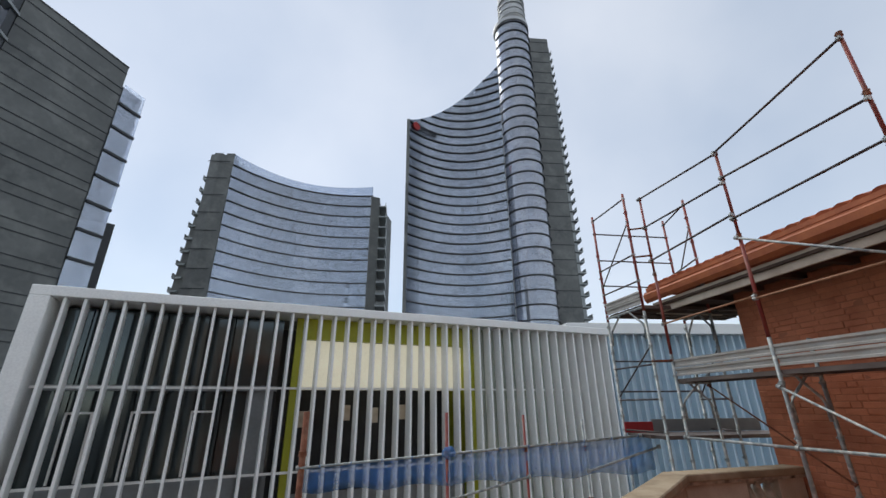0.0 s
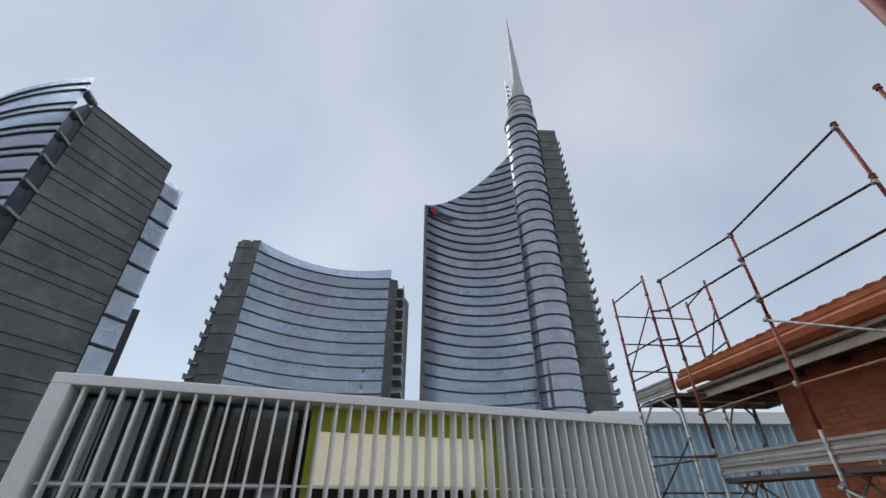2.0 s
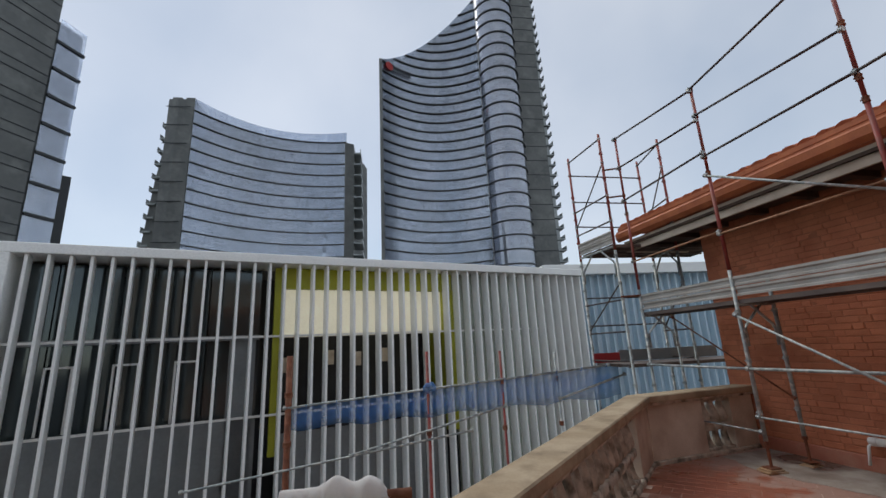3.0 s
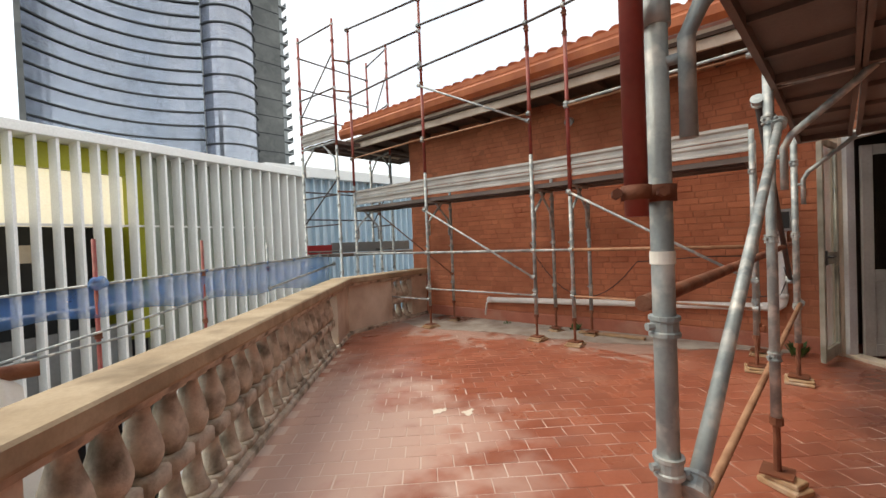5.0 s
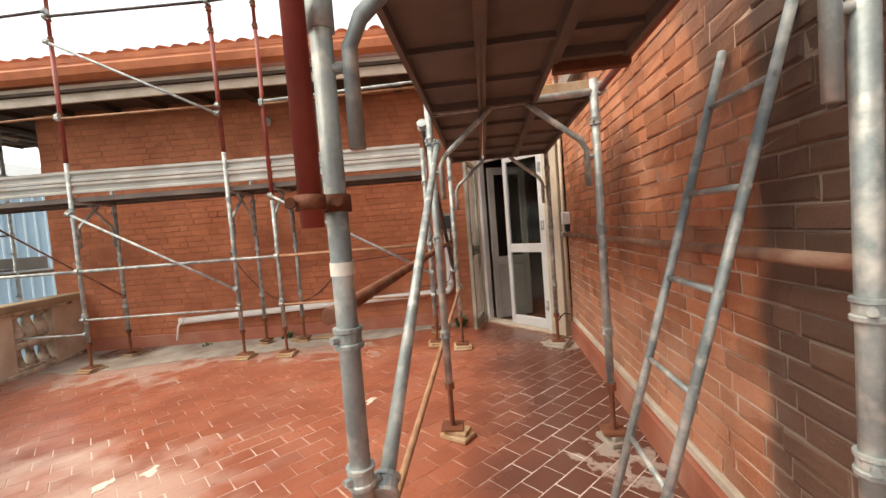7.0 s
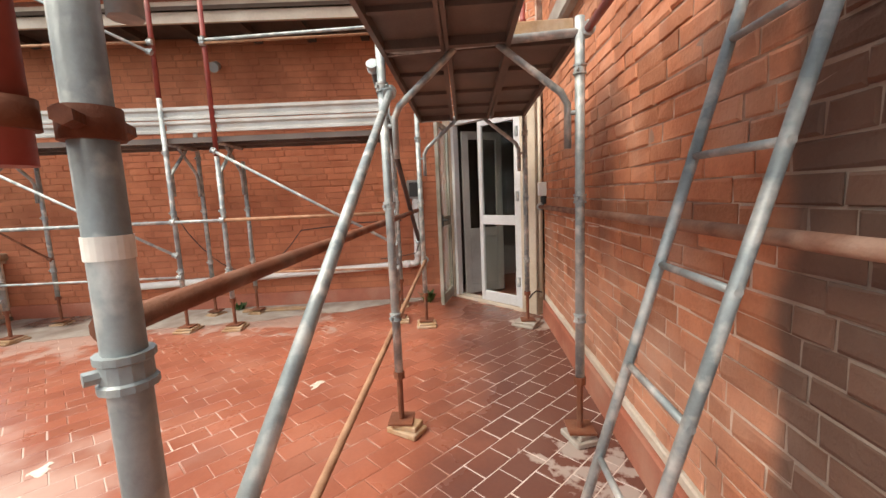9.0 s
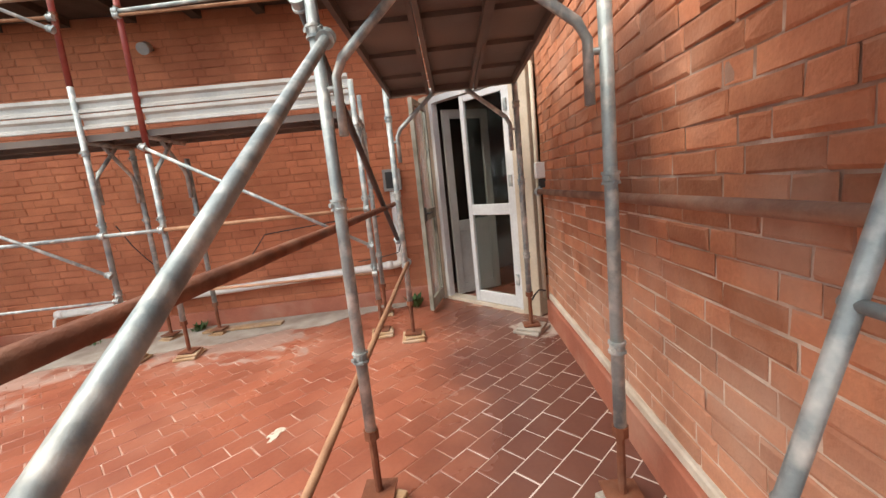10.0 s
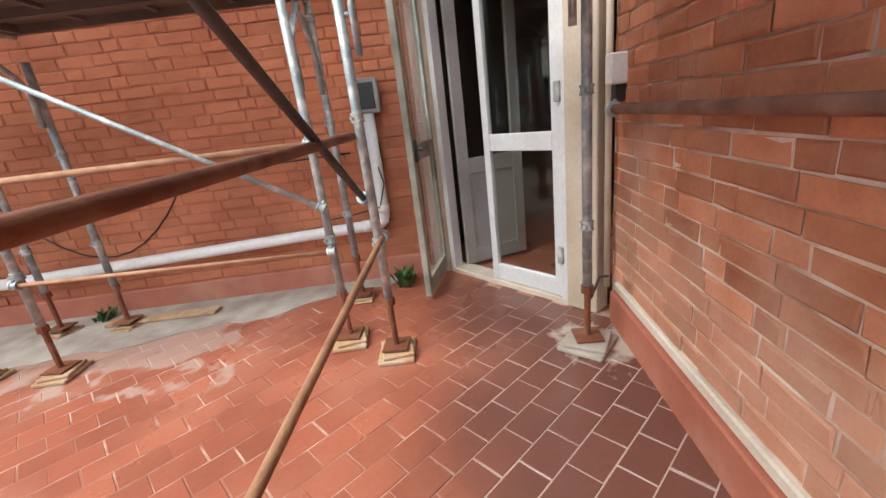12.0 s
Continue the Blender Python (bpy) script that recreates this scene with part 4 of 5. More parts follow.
for a, b0 in ((0, 1), (1, 2), (2, 3), (3, 4)):
    for w in (0.17, 0.47):
        p, q = P[a] + n_east * w, P[b0] + n_east * w
        deck_board((p.x, p.y), (q.x, q.y), 0.29, 2.055, "grey-brown steel scaffold plank seen from below")
    p, q = P[a] + n_east * 0.03, P[b0] + n_east * 0.03
    toe_board((q.x, q.y), (p.x, p.y), 2.10, "pair of ribbed pale aluminium toe boards", 0.27)

# ---- north scaffold tower past the corner ----
nd = Vector((0.99, 0.12, 0))
NX = [(4.72, 6.36), (4.58, 7.42), (6.05, 6.5), (6.25, 7.5)]
for (o, i) in ((NX[1], NX[0]), (NX[3], NX[2])):
    scaffold_frame(o, i, STREET, 3.3, 5.5, "tall thin scaffold frame past the building corner", split=3.2, gusset=True, lower=GALV, upper=REDPAINT)
    b0 = Vector((*o, 0))
    c0 = Vector((*i, 0))
    for z in (1.25, 1.75, 2.3, 3.75, 4.25, 5.4):
        rail(b0 + UP * z, c0 + UP * z, DARKTUBE, "dark cross tube of the scaffold tower", r=0.015)
    rail(b0 + UP * 3.9, c0 + UP * 4.9, DARKTUBE, "dark diagonal of the scaffold tower", "diagonal_brace", r=0.013)
    rail(b0 + UP * 1.8, c0 + UP * 2.6, DARKTUBE, "dark diagonal of the scaffold tower", "diagonal_brace", r=0.013)
for z in (1.9, 2.45, 3.95, 4.5, 5.1):
    rail(Vector((*NX[1], z)), Vector((*NX[3], z)), DARKTUBE, "dark guard rail of the scaffold tower", r=0.015)
for z in (4.2, 4.75, 2.35):
    rail(Vector((*NX[0], z)), Vector((4.985, 6.25, z)), RUST, "short rusty coupling tube", r=0.017)
for w in (0.2, 0.5, 0.8):
    p = Vector((*NX[0], 0)).lerp(Vector((*NX[1], 0)), w)
    q = Vector((*NX[2], 0)).lerp(Vector((*NX[3], 0)), w)
    deck_board((p.x, p.y), (q.x + 0.9, q.y), 0.3, 3.32, "dark steel scaffold plank past the corner")
    deck_board((p.x, p.y), (q.x + 1.2, q.y), 0.3, 1.2, "dark steel scaffold plank past the corner")
toe_board(NX[0], NX[1], 3.33, "ribbed pale aluminium toe boards", 0.24)
t = thing("toe_board", "red painted toe board on the scaffold tower", "toe board")
b = bm_new()
add_box(b, (4.57, 7.36, 1.2), (5.1, 7.39, 1.38), bevel=0.004)
part("board", b, REDBAND, t)
t = thing("toe_board", "grey ribbed toe board on the scaffold tower", "toe board")
b = bm_new()
add_box(b, (5.1, 7.36, 1.21), (7.2, 7.40, 1.42), bevel=0.004)
part("board", b, GREYPANEL, t)

# ---- edge protection beyond the balustrade ----
FENCE_Y = 7.0
for x, top, mat, r in ((-1.0, 1.62, RUST, 0.05), (1.29, 1.58, REDPAINT, 0.028), (2.60, 1.53, REDPAINT, 0.022), (3.62, 1.45, GALV, 0.02)):
    t = thing("fence_post", "upright red and rusty edge-protection post", "post", "edge protection posts")
    b = bm_new()
    add_tube(b, (x, FENCE_Y, STREET), (x, FENCE_Y, top), r)
    part("tube", b, mat, t, smooth=True)
    for z in (0.25, 1.0):
        b = bm_new()
        coupler(b, (x, FENCE_Y, z), r=r + 0.014, h=0.07)
        part("coupler", b, RUST, t)
for za, zb, x0, x1, mat in ((0.80, 1.18, -1.05, 4.6, GALV), (0.02, 0.60, 0.0, 2.62, GALV), (-0.3, 0.25, -2.5, 2.0, GALV), (0.66, 1.0, 3.62, 4.9, GALV)):
    rail((x0, FENCE_Y - 0.04, za), (x1, FENCE_Y - 0.04, zb), mat, "grey steel edge-protection rail tube", r=0.018, group="edge protection rails")
bm = bm_new()
cols = []
for k in range(41):
    u = k / 40
    x = -0.95 + 5.75 * u
    zt = 0.805 + 0.385 * u
    cols.append([bm.verts.new((x, FENCE_Y - 0.02 + 0.018 * math.sin(k * 1.7 + j) + 0.01 * math.sin(k * 3.1), zt - j * (0.34 + 0.22 * u + 0.03 * math.sin(k * 0.9)) / 3)) for j in range(4)])
for c0, c1 in zip(cols, cols[1:]):
    for j in range(3):
        bm.faces.new((c0[j], c0[j + 1], c1[j + 1], c1[j]))
bmesh.ops.solidify(bm, geom=bm.faces[:], thickness=0.004)
net = thing("debris_net", "translucent blue debris sheet tied along the guard rail", "sheet")
part("sheet", bm, BLUENET, net, smooth=True)
for k in range(12):
    u = (k + 0.5) / 12
    bm = bm_new()
    x, z = -0.95 + 5.75 * u, 0.812 + 0.385 * u
    add_lathe(bm, [(0.026, -0.008), (0.028, 0.0), (0.026, 0.008)], (0, 0, 0), 10)
    bmesh.ops.transform(bm, matrix=pose(x, FENCE_Y - 0.04, z - 0.012, 0, 90, 0), verts=bm.verts)
    part("tie", bm, BLUENET, net, "twisted blue tie")
t = thing("tied_rag", "bunched blue rag tied round a red post", "rag")
b = bm_new()
bmesh.ops.create_icosphere(b, subdivisions=3, radius=0.09, matrix=Matrix.Translation((1.31, FENCE_Y - 0.05, 0.98)) @ Matrix.Diagonal((1.3, 0.7, 1.0, 1)))
for v in b.verts:
    v.co += v.normal * 0.03 * noise.noise(v.co * 14)
part("cloth", b, BLUENET, t, smooth=True)

# cloth over a tube just outside the balustrade
rail((-1.6, 1.98, 0.915), (0.72, 1.98, 0.915), RUST, "rusty tube with an open end beyond the coping", "loose_tube", r=0.03, group="", ends=False)
bm = bm_new()
rows = []
prof = [(-0.11, 0.0), (-0.105, 0.09), (-0.10, 0.18), (-0.095, 0.27), (-0.085, 0.36), (-0.075, 0.45), (-0.055, 0.54), (-0.035, 0.595), (-0.01, 0.618),
        (0.02, 0.62), (0.05, 0.60), (0.075, 0.53), (0.09, 0.4), (0.11, 0.27), (0.12, 0.15)]
for k in range(65):
    u = k / 64
    x = 0.07 + 0.60 * u
    row = []
    for j, (y, z) in enumerate(prof):
        hang = 1.0 - z / 0.62
        fold = 0.035 * noise.noise(Vector((x * 9, z * 1.5, 1.3))) * (0.3 + hang) + 0.012 * noise.noise(Vector((x * 26, z * 5, 4.0)))
        crease = 0.05 * abs(noise.noise(Vector((x * 8 + z * 5, z * 10 - x * 3, 7.0)))) * (1 - hang) if 0.35 < u < 0.95 else 0.0
        ridge = (0.05 * math.exp(-((u - 0.45) / 0.10) ** 2) + 0.035 * math.exp(-((u - 0.72) / 0.09) ** 2)) * (6 <= j <= 11)
        slope = -0.13 * max(0, u - 0.82) / 0.18
        row.append(bm.verts.new((x + 0.14 * u * u * hang * 0.6, 1.98 + y + fold - crease, 0.36 + z + ridge + slope * (z > 0.3))))
    rows.append(row)
for r0, r1 in zip(rows, rows[1:]):
    for j in range(len(prof) - 1):
        bm.faces.new((r0[j], r0[j + 1], r1[j + 1], r1[j]))
solo("dust_sheet", bm, CLOTH, "crumpled white dust sheet draped over a tube", "cloth", smooth=True)
# ---- fittings on the walls ----
def wall_pt(y, out, z):
    """A point off the east wall at that y."""
    f = (y - CORNER.y) / (P1.y - CORNER.y)
    return CORNER.lerp(P1, f) - n_east * out + UP * z


t = thing("drain_pipe", "white plastic pipe running low along the brick wall", "pipe")
b = bm_new()
add_path(b, [wall_pt(4.05, 0.06, 0.345), wall_pt(0.34, 0.06, 0.475), wall_pt(0.30, 0.06, 0.482), wall_pt(0.27, 0.06, 0.51), wall_pt(0.26, 0.06, 0.55), wall_pt(0.26, 0.06, 1.32)], 0.045, 12)
part("tube", b, PVC, t, smooth=True)
for p, q in ((wall_pt(0.36, 0.06, 0.475), wall_pt(0.44, 0.06, 0.472)), (wall_pt(0.26, 0.06, 0.57), wall_pt(0.26, 0.06, 0.63)), (wall_pt(4.0, 0.06, 0.347), wall_pt(4.08, 0.06, 0.344))):
    b = bm_new()
    add_tube(b, p, q, 0.050, 14)
    part("collar", b, PVC, t, smooth=True)
b = bm_new()
add_path(b, [wall_pt(4.05, 0.06, 0.34), wall_pt(4.07, 0.12, 0.3), wall_pt(4.08, 0.16, 0.1)], 0.016, 8)
part("branch", b, PVC, t, smooth=True)
t = thing("meter_box", "small grey box with a dark hatched cover on the wall", "junction box")
EWL = along(wall_pt(0.36, 0.0, 0), wall_pt(0.16, 0.0, 0))
b = bm_new()
add_box(b, (0.0, -0.11, 1.32), (0.20, 0.0, 1.56), EWL, bevel=0.008)
part("case", b, GREYBOX, t)
b = bm_new()
add_box(b, (0.03, -0.118, 1.35), (0.17, -0.111, 1.53), EWL, bevel=0.003)
part("cover", b, BLACK, t, "dark cover")
bm = bm_new()
add_box(bm, (0.06, -0.07, 0.98), (0.15, 0.0, 1.12), EWL, bevel=0.006)
solo("socket", bm, BLACK, "black outdoor socket under the meter box", "socket")
bm = bm_new()
pts = [wall_pt(3.3, 0.01, 1.25)] + [wall_pt(3.3 - 1.5 * k / 12, 0.012, 1.25 - 0.62 * math.sin(math.pi * k / 12) ** 0.8 - 0.3 * k / 12) for k in range(1, 12)] + [wall_pt(1.75, 0.01, 0.98), wall_pt(1.0, 0.01, 1.04), wall_pt(0.45, 0.01, 1.05)]
add_path(bm, pts, 0.006, 6)
solo("wall_cable", bm, BLACK, "thin dark cable sagging across the brick wall", "cable", smooth=True)
bm = bm_new()
add_path(bm, [wall_pt(0.26, 0.09, 1.0), wall_pt(0.22, 0.11, 0.8), wall_pt(0.28, 0.1, 0.62), wall_pt(0.5, 0.09, 0.58), wall_pt(0.75, 0.08, 0.56)], 0.006, 6)
solo("wall_cable", bm, BLACK, "thin dark cable hanging from the socket", "cable", smooth=True)
# floodlight under the eave
t = thing("flood_lamp", "small dark floodlight fixed high on the brick wall", "lamp")
b = bm_new()
p = wall_pt(2.55, 0.1, 3.02)
add_tube(b, p, wall_pt(2.55, 0.0, 3.02), 0.012)
part("bracket", b, DARKTUBE, t)
b = bm_new()
add_tube(b, p, p - n_east * 0.1 - UP * 0.05, 0.05, 12, 0.06)
part("head", b, GREYBOX, t, smooth=True)
# box and pipes beside the door on the south wall
t = thing("junction_box", "small pale plastic box beside the door", "junction box")
b = bm_new()
add_box(b, (5.52, SOUTH_Y, 1.30), (5.60, SOUTH_Y + 0.085, 1.44), bevel=0.008)
part("case", b, PVC, t)
b = bm_new()
add_box(b, (5.53, SOUTH_Y + 0.0, 1.22), (5.58, SOUTH_Y + 0.06, 1.298), bevel=0.006)
part("gland", b, BLACK, t)
bm = bm_new()
add_tube(bm, (5.64, SOUTH_Y + 0.05, 0.2), (5.64, SOUTH_Y + 0.05, 2.3), 0.018)
solo("conduit", bm, CREAM, "cream conduit running up the corner by the door", "pipe", smooth=True)
bm = bm_new()
add_path(bm, [(5.36, -1.02, 0.27), (5.42, -1.06, 0.3), (5.55, -1.12, 0.3), (5.62, -1.19, 0.27)], 0.008, 6)
solo("tie_wire", bm, DARKTUBE, "bent dark wire tying the scaffold to the wall", "wire", smooth=True)
# loose board and broken tile bits
bm = bm_new()
add_box(bm, (-0.42, -0.06, 0.009), (0.42, 0.06, 0.032), pose(6.12, 2.0, 0, 0, 0, 96), bevel=0.004)
solo("loose_plank", bm, TIMBER, "weathered grey-brown plank lying by the wall", "board")
for x, y in ((2.95, 2.05), (3.1, 1.86), (4.05, 0.72)):
    bm = bm_new()
    bmesh.ops.create_icosphere(bm, subdivisions=3, radius=0.04, matrix=Matrix.Translation((x, y, 0.0)) @ Matrix.Diagonal((1.6, 0.8, 0.13, 1)))
    for v in bm.verts:
        v.co += Vector((noise.noise(v.co * 40), noise.noise(v.co * 41 + Vector((5, 0, 0))), 0)) * 0.055
    solo("mortar_scrap", bm, PLASTER, "flat scrap of pale mortar stuck to the tiles", "debris", "mortar scraps")


def weed(x, y, size, count):
    t = thing("weed", "small green weed growing at the foot of the wall", "plant", "weeds")
    b = bm_new()
    for k in range(count):
        a, ln = random.uniform(0, 6.28), size * random.uniform(0.5, 1.0)
        root = Vector((x + random.uniform(-0.05, 0.05), y + random.uniform(-0.05, 0.05), 0.0))
        tip = root + Vector((math.cos(a) * ln * 0.6, math.sin(a) * ln * 0.6, ln))
        side = Vector((-math.sin(a), math.cos(a), 0)) * ln * 0.16
        m = root.lerp(tip, 0.55) + UP * ln * 0.1
        v = [b.verts.new(c) for c in (root, m - side, tip, m + side)]
        b.faces.new((v[0], v[1], v[2]))
        b.faces.new((v[0], v[2], v[3]))
    part("leaves", b, GREENLEAF, t)


weed(6.35, 0.12, 0.17, 50)
weed(6.18, 2.55, 0.10, 40)
weed(6.0, 3.6, 0.06, 20)

# ---- finned pavilion across the gap ----
FL, FR = Vector((-9.7, 12.1, 0)), Vector((9.9, 18.5, 0))
FM = along(FL, FR)                   # left of the way is behind the facade
FLEN = (FR - FL).length
FT = 5.0
pav = thing("pavilion", "low modern pavilion with white upright fins in a white frame", "building")
bm = bm_new()
add_box(bm, (-0.30, -0.35, FT - 0.30), (FLEN + 0.3, 1.2, FT), FM, bevel=0.02)
part("top_beam", bm, FIN, pav)
bm = bm_new()
add_box(bm, (-0.30, -0.35, STREET), (0.18, 1.2, FT - 0.302), FM, bevel=0.02)
part("side_frame", bm, FIN, pav)
bm = bm_new()
add_box(bm, (0, -0.006, 0), (0.075, 0.42, FT - 0.302 - STREET), bevel=0.006)
fin_mesh = finish(bm, "fin", FIN)
NF = 43
for k in range(NF):
    ob = new("fin", fin_mesh)
    ob.parent = pav
    ob.matrix_basis = FM @ Matrix.Translation((0.45 + k * (FLEN - 0.55) / (NF - 1), -0.25, STREET)) @ pose(0, 0, 0, 0, 0, 5)
for z in (2.28, -0.22):
    b = bm_new()
    add_box(b, (0.18, 0.16, z - 0.035), (FLEN, 0.22, z + 0.035), FM)
    part("transom", b, FIN, pav)
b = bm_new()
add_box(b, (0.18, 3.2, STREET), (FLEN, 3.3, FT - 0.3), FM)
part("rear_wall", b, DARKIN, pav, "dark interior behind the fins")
# side wall and unseen flat roof added to keep daylight out of the interior
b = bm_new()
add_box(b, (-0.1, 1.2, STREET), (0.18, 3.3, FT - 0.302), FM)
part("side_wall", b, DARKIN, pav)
b = bm_new()
add_box(b, (-0.1, 1.2, FT - 0.3), (FLEN, 3.3, FT - 0.02), FM)
part("flat_roof", b, GREYPANEL, pav)
b = bm_new()
add_box(b, (0.18, 0.5, 2.2), (6.5, 3.2, 2.36), FM)
part("slab_edge", b, GREYPANEL, pav)
for x0, x1, z0, z1, mat in ((5.6, 6.4, -4, 2.2, GREYPANEL), (0.2, 6.5, -4.0, -0.3, GREYPANEL), (7.14, 13.44, -4, -0.9, GREYPANEL)):
    b = bm_new()
    add_box(b, (x0, 0.60, z0), (x1, 0.66, z1), FM)
    part("wall_panel", b, mat, pav)
for k in range(3):
    b = bm_new()
    x = 1.0 + k * 1.55
    for a in ((x, 0.55, -0.2, x + 0.06, 0.6, 1.62), (x + 0.6, 0.55, -0.2, x + 0.66, 0.6, 1.62), (x, 0.55, 1.56, x + 0.66, 0.6, 1.62)):
        add_box(b, a[:3], a[3:], FM)
    part("window_frame", b, FIN, pav, "white window frame")
for k in range(8):
    b = bm_new()
    add_box(b, (0.2 + k * 0.79, 0.68, -0.28 if k < 7 else -4.0), (0.95 + k * 0.79, 0.70, 4.6), FM)
    part("pane", b, SOLARGLASS, pav, "dark reflecting window pane")
# lime-edged recess with a cream panel
b = bm_new()
add_box(b, (6.9, 0.45, 3.95), (13.9, 0.6, FT - 0.32), FM)
part("lime_head", b, LIME, pav, "lime green surround")
b = bm_new()
add_box(b, (6.9, 0.28, -1.5), (7.12, 0.6, 3.948), FM)
part("lime_side", b, LIME, pav, "lime green surround")
b = bm_new()
add_box(b, (13.45, 0.3, -1.5), (13.9, 2.4, 3.948), FM)
part("lime_side", b, LIME, pav, "lime green surround")
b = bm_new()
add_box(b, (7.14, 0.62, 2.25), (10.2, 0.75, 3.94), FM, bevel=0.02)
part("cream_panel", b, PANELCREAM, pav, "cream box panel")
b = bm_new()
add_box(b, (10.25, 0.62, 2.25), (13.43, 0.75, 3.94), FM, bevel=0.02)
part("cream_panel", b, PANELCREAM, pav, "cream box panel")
for x, z in ((7.4, 1.0), (8.9, 1.2), (10.0, 1.1), (11.2, 1.2)):
    b = bm_new()
    add_box(b, (x, 2.0, z), (x + 0.4, 2.1, z + 0.55), FM)
    part("wall_notice", b, PLASTER, pav)
b = bm_new()
add_box(b, (13.92, 0.45, STREET), (FLEN, 0.6, FT - 0.32), FM)
part("rear_panel", b, PALEGREEN, pav, "pale green wall behind the fins")

wing = thing("pavilion_wing", "pale blue finned wing behind the scaffold", "building")
b = bm_new()
add_box(b, (9.8, 22.6, STREET), (32, 24, 5.6))
part("wall", b, FINBLUE, wing)
b = bm_new()
add_box(b, (9.6, 21.9, 5.4), (32, 24, 6.0), bevel=0.02)
part("top_beam", b, FIN, wing)
bm = bm_new()
add_box(bm, (0, 0, 0), (0.06, 0.45, 5.4 - STREET))
wf = finish(bm, "fin", FINBLUE)
for k in range(40):
    ob = new("fin", wf)
    ob.parent = wing
    ob.matrix_basis = pose(10.0 + k * 0.5, 22.15, STREET)


# ---- towers ----
def arc_points(p, q, sag, n):
    """Plan points from p to q, bowed by sag away to the left of the way."""
    p, q = Vector(p), Vector(q)
    d = q - p
    nrm = Vector((-d.y, d.x)).normalized()
    return [p + d * (k / n) + nrm * sag * 4 * (k / n) * (1 - k / n) for k in range(n + 1)]


def curtain(name, pts, z0, tops, mat, parent, step=2.6):
    """A glass wall over a plan line, its top height given at each point, with UVs in metres."""
    b = bm_new()
    uvl = b.loops.layers.uv.new("UVMap")
    s, prev = 0.0, None
    cols = []
    for p, t in zip(pts, tops):
        s += 0.0 if prev is None else (p - prev).length
        prev = p
        cols.append((b.verts.new((p.x, p.y, z0)), b.verts.new((p.x, p.y, t)), s, t))
    for c0, c1 in zip(cols, cols[1:]):
        f = b.faces.new((c0[0], c1[0], c1[1], c0[1]))
        for lp, (u, v) in zip(f.loops, ((c0[2], 0), (c1[2], 0), (c1[2], c1[3] - z0), (c0[2], c0[3] - z0))):
            lp[uvl].uv = (u, v)
    bmesh.ops.solidify(b, geom=b.faces[:], thickness=0.4)
    me = bpy.data.meshes.new(name)
    b.to_mesh(me)
    b.free()
    me.materials.append(mat)
    ob = new(name, me)
    ob.parent = parent
    return ob


def bands(pts, zs, tops, parent, h=0.42, out=0.45, mat=DARKBAND):
    """A dark ledge along the plan line at each storey."""
    for z in zs:
        sel = [p for p, t in zip(pts, tops) if t > z + 0.3]
        if len(sel) < 2:
            continue
        b = bm_new()
        rows = []
        for i, p in enumerate(sel):
            d = (sel[min(i + 1, len(sel) - 1)] - sel[max(i - 1, 0)]).normalized()
            o = Vector((d.y, -d.x)) * out
            rows.append([b.verts.new((p.x + o.x * k, p.y + o.y * k, z + dz)) for k, dz in ((-0.2, 0), (1, 0), (1, h), (-0.2, h))])
        for r0, r1 in zip(rows, rows[1:]):
            for i in range(4):
                b.faces.new((r0[i], r0[(i + 1) % 4], r1[(i + 1) % 4], r1[i]))
        b.faces.new(rows[0])
        b.faces.new(rows[-1][::-1])
        part("floor_ledge", b, mat, parent)


# the tall tower with a spire
tall = thing("tower", "tall curved glass tower with a round corner and a spire", "skyscraper", "towers")
NT = 24
pts = arc_points((0.4, 119.0), (34.5, 121.0), 7.0, NT)
tops = [96.5 + 30.0 * (k / NT) ** 1.08 for k in range(NT + 1)]
curtain("glass_wall", pts, STREET, tops, GLASSBLUE, tall)
storeys = [2.0 + 3.6 * k for k in range(35)]
bands(pts, storeys, tops, tall, h=0.34)
b = bm_new()
rows = []
for p, t in zip(pts, tops):
    rows.append([b.verts.new((p.x, p.y + 0.4, t)), b.verts.new((p.x, p.y + 9, t)), b.verts.new((p.x, p.y + 9, STREET)), b.verts.new((p.x, p.y + 0.4, STREET))])
for r0, r1 in zip(rows, rows[1:]):
    for i in range(4):
        b.faces.new((r0[i], r0[(i + 1) % 4], r1[(i + 1) % 4], r1[i]))
b.faces.new(rows[0])
b.faces.new(rows[-1][::-1])
part("core", b, SLABGREY, tall)
b = bm_new()
add_box(b, (-0.5, 118.4, STREET), (0.5, 128, 96.2))
part("edge_wall", b, SLABGREY, tall)
cc = Vector((39.6, 118.0))
ring = [cc + Vector((math.cos(a), math.sin(a))) * 6.5 for a in [math.pi * (1.05 + k / 20 * 1.02) for k in range(21)]]
ctop = [140.0] * 21
curtain("glass_cylinder", ring, STREET, ctop, GLASSCYL, tall)
bands(ring, [2.0 + 4.4 * k for k in range(32)], ctop, tall, h=0.36, out=0.35)
b = bm_new()
add_lathe(b, [(6.2, STREET), (6.2, 139.5), (6.9, 139.7), (6.9, 141.2), (5.6, 142.0)], (cc.x, cc.y, 0), 28)
part("cylinder_core", b, SPIREMETAL, tall)
b = bm_new()
add_lathe(b, [(5.2, 142.0), (5.0, 151.0), (4.7, 156.0), (3.2, 157.0)], (cc.x + 0.9, cc.y, 0), 20)
part("drum", b, SPIREMETAL, tall, smooth=True)
for z in (145, 148, 151, 154):
    b = bm_new()
    add_lathe(b, [(5.05, z), (5.45, z), (5.45, z + 0.4), (5.05, z + 0.4)], (cc.x + 0.9, cc.y, 0), 20)
    part("drum_ring", b, SPIREMETAL, tall)
b = bm_new()
